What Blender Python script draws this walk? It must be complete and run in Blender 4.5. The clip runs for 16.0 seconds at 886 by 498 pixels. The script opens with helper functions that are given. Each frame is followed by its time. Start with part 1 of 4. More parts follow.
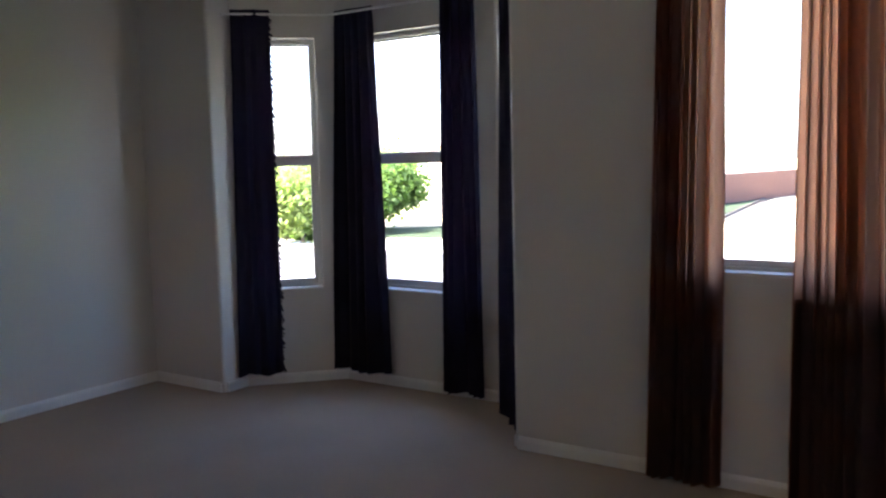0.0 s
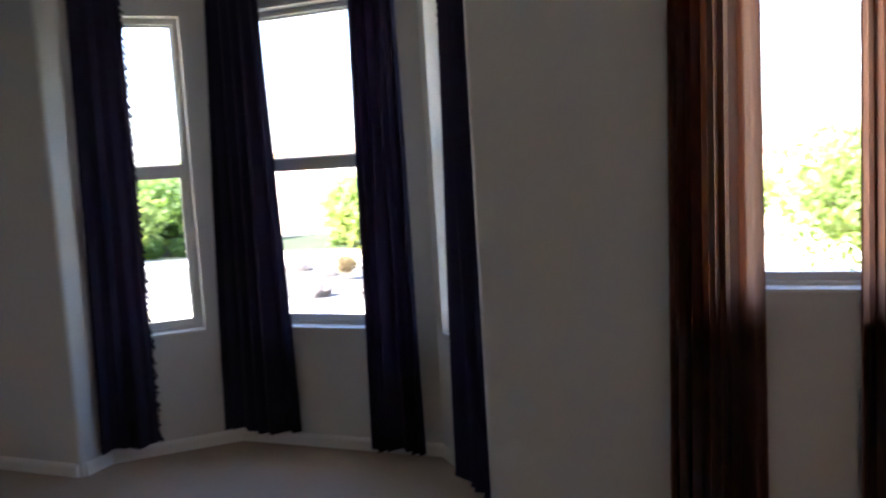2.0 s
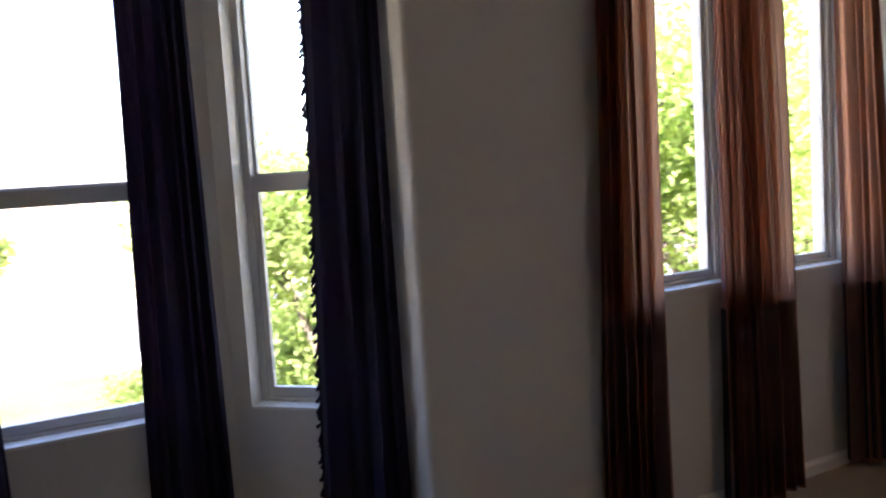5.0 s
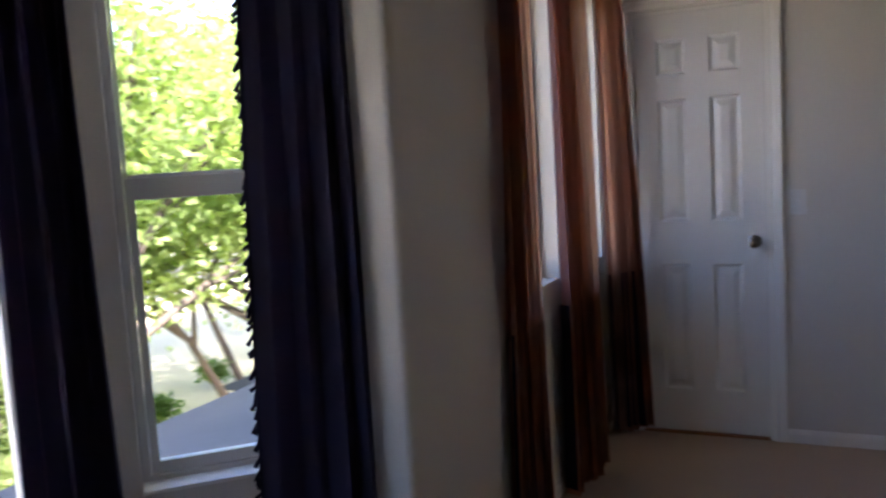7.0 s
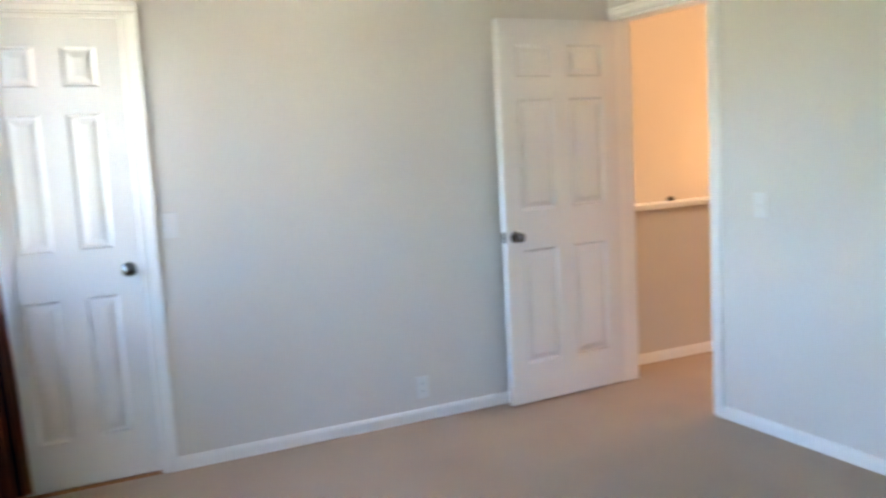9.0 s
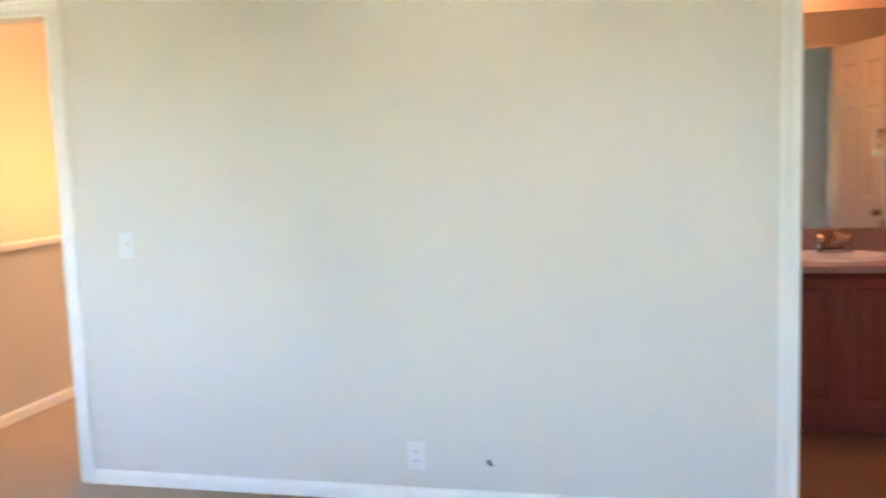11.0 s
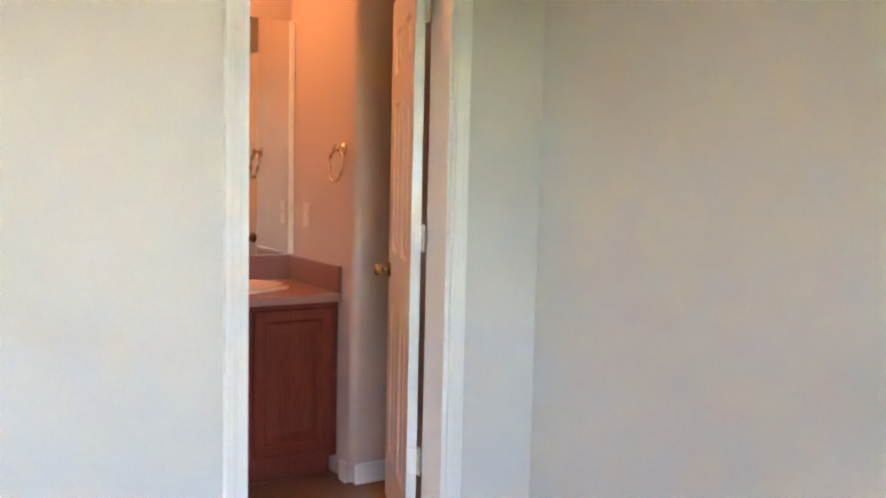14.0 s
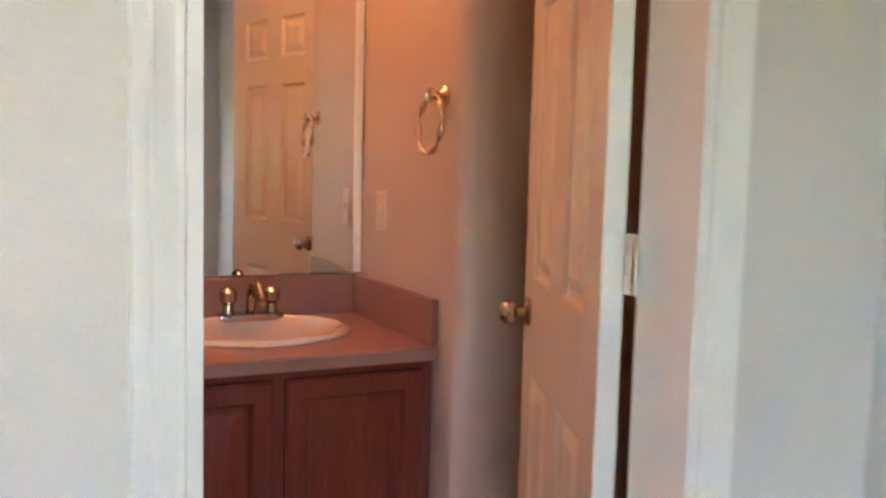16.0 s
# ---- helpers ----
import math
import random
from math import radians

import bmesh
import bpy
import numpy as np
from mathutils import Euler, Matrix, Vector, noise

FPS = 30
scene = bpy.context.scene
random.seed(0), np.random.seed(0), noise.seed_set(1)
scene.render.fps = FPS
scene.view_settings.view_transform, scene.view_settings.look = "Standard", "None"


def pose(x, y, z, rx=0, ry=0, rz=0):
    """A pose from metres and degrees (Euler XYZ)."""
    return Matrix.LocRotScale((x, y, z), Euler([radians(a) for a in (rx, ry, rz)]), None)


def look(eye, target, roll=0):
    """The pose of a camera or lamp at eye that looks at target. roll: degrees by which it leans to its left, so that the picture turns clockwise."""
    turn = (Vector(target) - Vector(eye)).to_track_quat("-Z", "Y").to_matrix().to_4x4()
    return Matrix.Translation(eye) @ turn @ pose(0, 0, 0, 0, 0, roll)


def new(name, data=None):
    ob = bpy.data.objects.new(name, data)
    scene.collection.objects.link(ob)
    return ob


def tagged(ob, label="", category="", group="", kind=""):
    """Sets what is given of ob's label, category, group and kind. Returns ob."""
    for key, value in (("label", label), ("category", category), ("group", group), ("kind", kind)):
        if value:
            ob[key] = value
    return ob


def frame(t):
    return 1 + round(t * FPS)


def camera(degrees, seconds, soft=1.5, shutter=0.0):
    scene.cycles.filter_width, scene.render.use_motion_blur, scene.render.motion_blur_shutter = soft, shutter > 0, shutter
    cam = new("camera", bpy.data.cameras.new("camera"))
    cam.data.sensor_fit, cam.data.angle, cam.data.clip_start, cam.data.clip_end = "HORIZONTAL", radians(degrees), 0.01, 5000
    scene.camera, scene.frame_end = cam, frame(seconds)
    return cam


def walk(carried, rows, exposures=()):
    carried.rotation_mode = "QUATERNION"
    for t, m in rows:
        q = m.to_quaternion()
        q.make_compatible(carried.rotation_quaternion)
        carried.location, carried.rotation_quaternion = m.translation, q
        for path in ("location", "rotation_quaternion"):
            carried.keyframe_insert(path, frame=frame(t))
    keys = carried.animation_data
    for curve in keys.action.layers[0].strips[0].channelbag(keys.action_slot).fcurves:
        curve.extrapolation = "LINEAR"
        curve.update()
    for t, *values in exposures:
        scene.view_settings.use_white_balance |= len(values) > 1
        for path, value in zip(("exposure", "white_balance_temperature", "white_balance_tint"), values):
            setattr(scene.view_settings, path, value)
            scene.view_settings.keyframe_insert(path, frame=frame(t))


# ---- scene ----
cam = camera(54.74, 16.0, soft=2.2, shutter=0.5)
PATH = [
    (0, 4.601, -3.456, 1.365, 33.97, -5.85, 1.45),
    (0.5, 4.466, -3.258, 1.368, 35.73, -5.86, 1.45),
    (1, 4.328, -2.994, 1.381, 36.27, -6.02, 2.28),
    (1.5, 4.042, -2.896, 1.378, 30.83, -6.09, 2.81),
    (2, 3.727, -2.905, 1.367, 22.25, -5.91, 3.44),
    (2.5, 3.383, -2.918, 1.367, 13.44, -5.85, 3.91),
    (3, 3.031, -2.953, 1.366, 5.34, -5.61, 4.11),
    (3.5, 2.624, -2.962, 1.375, -2.71, -5.37, 4.30),
    (6, 0.887, -1.726, 1.416, -46.56, -5.56, 2.96),
    (6.5, 0.727, -1.411, 1.423, -55.16, -5.86, 3.03),
    (7, 0.639, -1.079, 1.426, -65.11, -6.17, 3.39),
    (7.5, 0.662, -0.757, 1.420, -77.79, -6.59, 3.12),
    (8, 0.610, -0.574, 1.417, -91.49, -7.02, 2.40),
    (8.5, 0.737, -0.453, 1.411, -103.68, -6.95, 2.83),
    (9, 0.855, -0.330, 1.408, -116.05, -6.81, 3.12),
    (9.5, 0.992, -0.331, 1.395, -127.23, -6.85, 2.30),
    (10, 1.175, -0.290, 1.396, -140.05, -7.01, 2.27),
    (12.3, 1.887, 0.099, 1.390, -194.10, -5.73, 0.02),
    (12.5, 1.887, 0.025, 1.386, -196.43, -5.64, -0.44),
    (13, 1.845, -0.237, 1.377, -201.64, -5.34, -0.60),
    (13.5, 1.897, -0.600, 1.364, -207.80, -4.99, -0.96),
    (14, 1.850, -0.976, 1.342, -211.80, -4.78, -1.35),
    (14.5, 1.729, -1.367, 1.326, -213.58, -4.54, -1.54),
    (15, 1.578, -1.717, 1.302, -213.33, -4.46, -1.54),
    (15.5, 1.381, -2.103, 1.282, -210.82, -4.74, -2.03),
    (16, 1.204, -2.434, 1.264, -206.17, -5.03, -1.49),
]
walk(cam, [(t, pose(x, y, z, 90 + p, r, w)) for t, x, y, z, w, p, r in PATH],
     [(0.0, 3.80, 5880, 20), (2.5, 3.82, 5880, 21), (3.7, 3.80, 5900, 23), (6.0, 3.56, 6450, 27), (7.0, 3.48, 6050, 26), (8.0, 4.42, 6250, 20), (8.5, 5.13, 5950, 13),
      (9.0, 5.6, 6000, 12), (9.5, 5.5, 6450, 14), (10.0, 5.63, 6480, 14), (12.5, 6.13, 6550, 18), (14.5, 6.1, 6750, 20), (16.0, 5.97, 6700, 20)])

# ---- light ----
world = bpy.data.worlds.new("sky")
scene.world = world
world.use_nodes = True
wn = world.node_tree.nodes
sky = wn.new("ShaderNodeTexSky")
sky.sky_type = "NISHITA"
sky.sun_disc = False
sky.sun_elevation, sky.sun_rotation = radians(40), radians(210)
sky.dust_density = 2.0
wn["Background"].inputs[1].default_value = 0.12
world.node_tree.links.new(sky.outputs[0], wn["Background"].inputs[0])
sun_data = bpy.data.lights.new("sun", "SUN")
sun_data.energy, sun_data.angle, sun_data.color = 5.0, radians(0.5), (1.0, 0.94, 0.82)
sun = new("sun", sun_data)
sun.matrix_world = look((0, 0, 20), (0.5, 0.866, 20 - math.tan(radians(40))))


def lamp(name, place, energy, color, size):
    d = bpy.data.lights.new(name, "POINT")
    d.energy, d.color, d.shadow_soft_size = energy, color, size
    o = new(name, d)
    o.location = place
    return o


# warm incandescent lamps: over the bathroom mirror and in the stair hall
lamp("vanity_lamp", (0.95, -4.72, 2.30), 0.295, (1.0, 0.40, 0.155), 0.12)
lamp("hall_lamp", (4.3, -5.3, 2.38), 1.35, (1.0, 0.60, 0.30), 0.12)
lamp("stair_lamp", (5.6, -6.0, 1.3), 0.38, (1.0, 0.44, 0.12), 0.12)


# ---- materials ----
def mat(name, color, rough=0.6, metal=0.0, var=0.06, scale=6.0, fine=0.0, fine_scale=180.0, bump=0.0, coat=0.0, spec=0.5):
    """A painted or plain surface with slow patches and fine grain, at real size."""
    m = bpy.data.materials.new(name)
    m.use_nodes = True
    n, l = m.node_tree.nodes, m.node_tree.links
    b = n["Principled BSDF"]
    b.inputs["Roughness"].default_value, b.inputs["Metallic"].default_value = rough, metal
    b.inputs["Coat Weight"].default_value = coat
    b.inputs["Specular IOR Level"].default_value = spec
    co = n.new("ShaderNodeTexCoord")
    big = n.new("ShaderNodeTexNoise")
    big.inputs["Scale"].default_value, big.inputs["Detail"].default_value = scale, 4
    small = n.new("ShaderNodeTexNoise")
    small.inputs["Scale"].default_value, small.inputs["Detail"].default_value = fine_scale, 3
    l.new(co.outputs["Object"], big.inputs["Vector"])
    l.new(co.outputs["Object"], small.inputs["Vector"])
    mul = n.new("ShaderNodeMath")
    mul.operation = "MULTIPLY_ADD"
    mul.inputs[1].default_value, mul.inputs[2].default_value = 2 * var, 1 - var
    l.new(big.outputs["Fac"], mul.inputs[0])
    mul2 = n.new("ShaderNodeMath")
    mul2.operation = "MULTIPLY_ADD"
    mul2.inputs[1].default_value, mul2.inputs[2].default_value = 2 * fine, 1 - fine
    l.new(small.outputs["Fac"], mul2.inputs[0])
    both = n.new("ShaderNodeMath")
    both.operation = "MULTIPLY"
    l.new(mul.outputs[0], both.inputs[0])
    l.new(mul2.outputs[0], both.inputs[1])
    mix = n.new("ShaderNodeVectorMath")
    mix.operation = "SCALE"
    mix.inputs[0].default_value = color
    l.new(both.outputs[0], mix.inputs["Scale"])
    l.new(mix.outputs[0], b.inputs["Base Color"])
    if bump:
        bp = n.new("ShaderNodeBump")
        bp.inputs["Strength"].default_value, bp.inputs["Distance"].default_value = bump, 0.004
        l.new(small.outputs["Fac"], bp.inputs["Height"])
        l.new(bp.outputs[0], b.inputs["Normal"])
    return m


def wood(name, color, rough=0.4):
    m = mat(name, color, rough, 0, 0.22, 4.0, 0.34, 34.0, 0.12)
    n, l = m.node_tree.nodes, m.node_tree.links
    mp = n.new("ShaderNodeMapping")
    mp.inputs["Scale"].default_value = (4, 4, 0.35)
    l.new(n["Texture Coordinate"].outputs["Object"], mp.inputs[0])
    for k in ("Noise Texture", "Noise Texture.001"):
        l.new(mp.outputs[0], n[k].inputs["Vector"])
    return m


def cloth(name, color, through_color, share, sheen=0.1):
    """Woven curtain cloth that lets a part of the daylight through."""
    m = mat(name, color, 0.85, 0, 0.10, 5.0, 0.18, 420.0, 0.25)
    n, l = m.node_tree.nodes, m.node_tree.links
    b = n["Principled BSDF"]
    b.inputs["Sheen Weight"].default_value = sheen
    b.inputs["Specular IOR Level"].default_value = 0.12
    tr = n.new("ShaderNodeBsdfTranslucent")
    tr.inputs[0].default_value = (*through_color, 1)
    ms = n.new("ShaderNodeMixShader")
    ms.inputs[0].default_value = share
    l.new(b.outputs[0], ms.inputs[1])
    l.new(tr.outputs[0], ms.inputs[2])
    l.new(ms.outputs[0], n["Material Output"].inputs[0])
    return m


def glass_mat():
    m = bpy.data.materials.new("window_glass")
    m.use_nodes = True
    b = m.node_tree.nodes["Principled BSDF"]
    b.inputs["Transmission Weight"].default_value, b.inputs["Roughness"].default_value, b.inputs["IOR"].default_value = 1.0, 0.0, 1.02
    b.inputs["Base Color"].default_value = (0.97, 0.99, 0.98, 1)
    return m


def leaf_mat(name, color):
    m = mat(name, color, 0.6, 0, 0.3, 0.8, 0.2, 9.0, spec=0.25)
    n, l = m.node_tree.nodes, m.node_tree.links
    geo = n.new("ShaderNodeNewGeometry")
    hsv = n.new("ShaderNodeHueSaturation")
    mr = n.new("ShaderNodeMapRange")
    mr.inputs[3].default_value, mr.inputs[4].default_value = 0.75, 1.3
    l.new(geo.outputs["Random Per Island"], mr.inputs[0])
    l.new(mr.outputs[0], hsv.inputs["Value"])
    b = n["Principled BSDF"]
    l.new(b.inputs["Base Color"].links[0].from_socket, hsv.inputs["Color"])
    l.new(hsv.outputs[0], b.inputs["Base Color"])
    tr = n.new("ShaderNodeBsdfTranslucent")
    tr.inputs[0].default_value = (color[0] * 1.95, color[1] * 2.0, color[2] * 1.0, 1)
    ms = n.new("ShaderNodeMixShader")
    ms.inputs[0].default_value = 0.58
    l.new(b.outputs[0], ms.inputs[1])
    l.new(tr.outputs[0], ms.inputs[2])
    l.new(ms.outputs[0], n["Material Output"].inputs[0])
    return m


PAINT = mat("wall_paint", (0.72, 0.69, 0.645), 0.5, 0, 0.035, 1.3, 0.03, 140.0, 0.16)
ORANGE = mat("orange_wall_paint", (0.66, 0.60, 0.52), 0.6, 0, 0.04, 1.3, 0.03, 140.0, 0.12)
# wall paint with the lamp's warm glow tinted into its colour
LAMPTINT = mat("lamp_tinted_wall_paint", (0.56, 0.45, 0.39), 0.6, 0, 0.04, 1.3, 0.03, 140.0, 0.12)
CEIL = mat("ceiling_paint", (0.82, 0.81, 0.77), 0.8, 0, 0.03, 1.5, 0.04, 90.0, 0.3)
TRIM = mat("white_trim_paint", (0.88, 0.87, 0.84), 0.38, 0, 0.03, 3.0, 0.02, 200.0)
DOOR = mat("white_door_paint", (0.86, 0.85, 0.83), 0.27, 0, 0.03, 2.5, 0.02, 160.0, 0.05)
CARPET = mat("beige_carpet", (0.47, 0.365, 0.275), 0.95, 0, 0.12, 2.2, 0.35, 320.0, 0.8)
VINYL = mat("window_vinyl", (0.68, 0.67, 0.645), 0.4, 0, 0.04, 4.0)
GLASS = glass_mat()
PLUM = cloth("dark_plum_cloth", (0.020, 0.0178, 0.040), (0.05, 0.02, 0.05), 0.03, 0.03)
RUST = cloth("rust_brown_cloth", (0.076, 0.053, 0.058), (1.0, 0.47, 0.27), 0.38, 0.03)
NICKEL = mat("dark_nickel", (0.24, 0.23, 0.23), 0.07, 1.0, 0.08, 20.0)
BRONZE = mat("aged_bronze", (0.46, 0.37, 0.27), 0.22, 1.0, 0.1, 20.0)
BRASS = mat("polished_brass", (0.74, 0.61, 0.47), 0.10, 1.0, 0.05, 20.0)
CHROME = mat("chrome", (0.40, 0.37, 0.37), 0.08, 1.0, 0.03, 20.0)
PLATE = mat("switch_plastic", (0.77, 0.77, 0.76), 0.35, 0, 0.02, 8.0)
# plate tinted to match the lamp-tinted bathroom wall
TINTPLATE = mat("tinted_switch_plastic", (0.68, 0.56, 0.50), 0.35, 0, 0.02, 8.0)
BLACK = mat("black_rubber", (0.02, 0.02, 0.02), 0.5, 0, 0.1, 20.0)
CHERRY = wood("reddish_cherry_wood", (0.15, 0.031, 0.021), 0.26)
COUNTER = mat("speckled_laminate", (0.30, 0.15, 0.122), 0.35, 0, 0.06, 8.0, 0.35, 260.0)
PORCELAIN = mat("porcelain", (0.74, 0.65, 0.61), 0.12, 0, 0.02, 5.0, coat=0.5)
VINYLFLOOR = mat("brown_vinyl_floor", (0.25, 0.125, 0.075), 0.42, 0, 0.18, 5.0, 0.15, 60.0, 0.1)
MIRROR = mat("mirror_silver", (0.78, 0.78, 0.77), 0.015, 1.0, 0.0)
STUCCO = mat("beige_stucco", (0.52, 0.44, 0.36), 0.9, 0, 0.1, 0.8, 0.12, 40.0, 0.4, spec=0.1)
BLOCK = mat("red_block", (0.135, 0.074, 0.062), 0.9, 0, 0.15, 2.0, 0.15, 30.0, 0.4, spec=0.1)
ROOFTILE = mat("roof_tile", (0.28, 0.20, 0.16), 0.85, 0, 0.2, 2.0, 0.2, 20.0, 0.4, spec=0.1)
SHINGLE = mat("grey_shingle", (0.085, 0.087, 0.092), 0.9, 0, 0.15, 1.5, 0.25, 60.0, 0.5, spec=0.1)
GRASS = mat("lawn_grass", (0.040, 0.056, 0.029), 0.95, 0, 0.45, 0.35, 0.4, 9.0, 0.5, spec=0.1)
COVER = mat("sunlit_ground_cover", (0.105, 0.115, 0.042), 0.95, 0, 0.4, 0.8, 0.4, 9.0, 0.7, spec=0.1)
GRAVEL = mat("pale_gravel", (0.47, 0.405, 0.26), 0.95, 0, 0.12, 0.4, 0.25, 12.0, 0.5, spec=0.1)
MULCH = mat("brown_bark_mulch", (0.065, 0.048, 0.036), 0.95, 0, 0.35, 0.6, 0.4, 14.0, 0.8, spec=0.1)
REDSOIL = mat("red_soil", (0.34, 0.15, 0.08), 0.95, 0, 0.2, 1.0, 0.3, 14.0, 0.6, spec=0.1)
ROCK = mat("brown_rock", (0.085, 0.070, 0.062), 0.9, 0, 0.25, 1.5, 0.3, 12.0, 0.6)
CONCRETE = mat("pale_concrete", (0.50, 0.48, 0.44), 0.9, 0, 0.08, 0.6, 0.1, 12.0, 0.2, spec=0.1)
DRIVE = mat("dark_asphalt", (0.05, 0.052, 0.056), 0.95, 0, 0.15, 0.6, 0.2, 20.0, 0.3, spec=0.1)
ASPHALT = mat("asphalt", (0.125, 0.12, 0.112), 0.95, 0, 0.12, 0.4, 0.2, 20.0, 0.3, spec=0.1)
PALEBARK = mat("pale_sunlit_bark", (0.085, 0.070, 0.056), 0.95, 0, 0.3, 4.0, 0.3, 30.0, 0.6, spec=0.1)
DARKPAINT = mat("dark_brown_paint", (0.034, 0.021, 0.016), 0.7, 0, 0.15, 6.0, 0.1, 60.0)
# darker and browner than the pavement concrete
KERB = mat("dark_kerb", (0.075, 0.064, 0.054), 0.9, 0, 0.15, 1.0, 0.2, 20.0, 0.3, spec=0.1)
BARK = mat("grey_brown_bark", (0.11, 0.085, 0.065), 0.95, 0, 0.3, 4.0, 0.3, 30.0, 0.6, spec=0.1)
LEAF = leaf_mat("yellow_green_leaf", (0.185, 0.24, 0.09))
LEAFD = leaf_mat("green_leaf", (0.07, 0.115, 0.035))
LEAFG = leaf_mat("pale_green_leaf", (0.16, 0.205, 0.08))
LEAFB = leaf_mat("dry_brown_leaf", (0.16, 0.12, 0.085))
DARKGLASS = mat("dark_window", (0.03, 0.035, 0.04), 0.1, 0, 0.1, 2.0)


# ---- small builders ----
def box(bm, x0, x1, y0, y1, z0, z1, m=None, bev=0.0):
    r = bmesh.ops.create_cube(bm, size=1.0)
    vs = r["verts"]
    for v in vs:
        v.co = Vector((x0 if v.co.x < 0 else x1, y0 if v.co.y < 0 else y1, z0 if v.co.z < 0 else z1))
    if bev:
        es = list({e for v in vs for e in v.link_edges})
        vs = list({v for f in bmesh.ops.bevel(bm, geom=es, offset=bev, segments=2, affect="EDGES", profile=0.6)["faces"] for v in f.verts} | {v for v in vs if v.is_valid})
    if m is not None:
        bmesh.ops.transform(bm, matrix=m, verts=vs)
    return vs


def tube(bm, a, b, r0, r1=None, seg=16):
    a, b = Vector(a), Vector(b)
    d = b - a
    m = Matrix.Translation((a + b) / 2) @ d.to_track_quat("Z", "Y").to_matrix().to_4x4()
    return bmesh.ops.create_cone(bm, cap_ends=True, segments=seg, radius1=r0, radius2=r0 if r1 is None else r1, depth=d.length, matrix=m)["verts"]


def ball(bm, c, r, sx=1, sy=1, sz=1, seg=16):
    return bmesh.ops.create_uvsphere(bm, u_segments=seg, v_segments=seg // 2, radius=r, matrix=Matrix.Translation(c) @ Matrix.Diagonal((sx, sy, sz, 1)))["verts"]


def ring_frame(bm, x0, x1, z0, z1, w, y0, y1, top=None, bottom=None, soft=0.003):
    """One connected rectangular frame with softened edges."""
    top, bottom = top or w, bottom or w
    s = soft
    loops = []
    for ox, ot, ob, y in ((0, 0, 0, y1), (0, 0, 0, y0 + s), (s, s, s, y0), (w - s, top - s, bottom - s, y0), (w, top, bottom, y0 + s), (w, top, bottom, y1)):
        loops.append([bm.verts.new((x, y, z)) for x, z in ((x0 + ox, z0 + ob), (x1 - ox, z0 + ob), (x1 - ox, z1 - ot), (x0 + ox, z1 - ot))])
    for a, c in zip(loops, loops[1:] + loops[:1]):
        for k in range(4):
            bm.faces.new((a[k], a[(k + 1) % 4], c[(k + 1) % 4], c[k]))


def lathe(bm, prof, seg=24, m=Matrix()):
    rings = [[bm.verts.new(m @ Vector((r * math.cos(2 * math.pi * k / seg), r * math.sin(2 * math.pi * k / seg), z))) for k in range(seg)] for r, z in prof]
    for a, b in zip(rings, rings[1:]):
        for k in range(seg):
            bm.faces.new((a[k], a[(k + 1) % seg], b[(k + 1) % seg], b[k]))
    for rg, fl in ((rings[0], True), (rings[-1], False)):
        bm.faces.new(list(reversed(rg)) if fl else rg)


def mesh_of(name, bm, material, smooth=False):
    me = bpy.data.meshes.new(name)
    bmesh.ops.recalc_face_normals(bm, faces=bm.faces)
    bm.to_mesh(me)
    bm.free()
    me.materials.append(material)
    if smooth:
        me.polygons.foreach_set("use_smooth", [True] * len(me.polygons))
        me.set_sharp_from_angle(angle=radians(40))
    return me


def part(name, bm, material, parent=None, label="", smooth=False):
    o = new(name, mesh_of(name, bm, material, smooth))
    if parent is not None:
        o.parent = parent
    if label:
        tagged(o, label)
    return o


def structure(name, bm, material, label, category, smooth=False):
    return tagged(part(name, bm, material, None, "", smooth), label, category, kind="structure")


def thing(name, m, label, category, group="", kind=""):
    o = new(name)
    o.matrix_world = m
    return tagged(o, label, category, group, kind)


def along(p0, p1):
    """Local frame of a wall: x from p0 to p1, y to its left, z up."""
    d = Vector((p1[0] - p0[0], p1[1] - p0[1], 0))
    return Matrix.Translation((p0[0], p0[1], 0)) @ Matrix.Rotation(math.atan2(d.y, d.x), 4, "Z"), d.length


def wall_mesh(p0, p1, thick, z0, z1, openings):
    """Boxes round the openings (s0, s1, low, high); the room face is local y = 0, the body lies at y > 0."""
    m, n = along(p0, p1)
    bm = bmesh.new()
    s = 0.0
    for a, b, lo, hi in sorted(openings):
        if a > s:
            box(bm, s, a, 0, thick, z0, z1, m)
        if lo > z0:
            box(bm, a, b, 0, thick, z0, lo, m)
        if hi < z1:
            box(bm, a, b, 0, thick, hi, z1, m)
        s = b
    if s < n:
        box(bm, s, n, 0, thick, z0, z1, m)
    bmesh.ops.remove_doubles(bm, verts=bm.verts, dist=1e-5)
    return bm


def baseboard(name, p0, p1, label="low white painted wooden baseboard along the carpet"):
    m, n = along(p0, p1)
    bm = bmesh.new()
    prof = [(0, 0), (-0.013, 0), (-0.013, 0.045), (-0.009, 0.056), (-0.004, 0.062), (0, 0.063)]
    ends = [[bm.verts.new(m @ Vector((s, y, z))) for y, z in prof] for s in (0, n)]
    k = len(prof)
    for i in range(k):
        bm.faces.new((ends[0][i], ends[0][(i + 1) % k], ends[1][(i + 1) % k], ends[1][i]))
    bm.faces.new(ends[0])
    bm.faces.new(list(reversed(ends[1])))
    return structure(name, bm, TRIM, label, "baseboard")


# ---- plan ----
XE, YS, H = 4.826, -3.327, 2.70
BL, BR, RET, BAY = 0.632, 2.645, 0.19, 0.638
CL, CR = 1.08, 2.197
T = 0.15
SILL, HEAD = 0.588, 2.135
NS = 0.883
slant = math.hypot(CL - BL, BAY - RET)

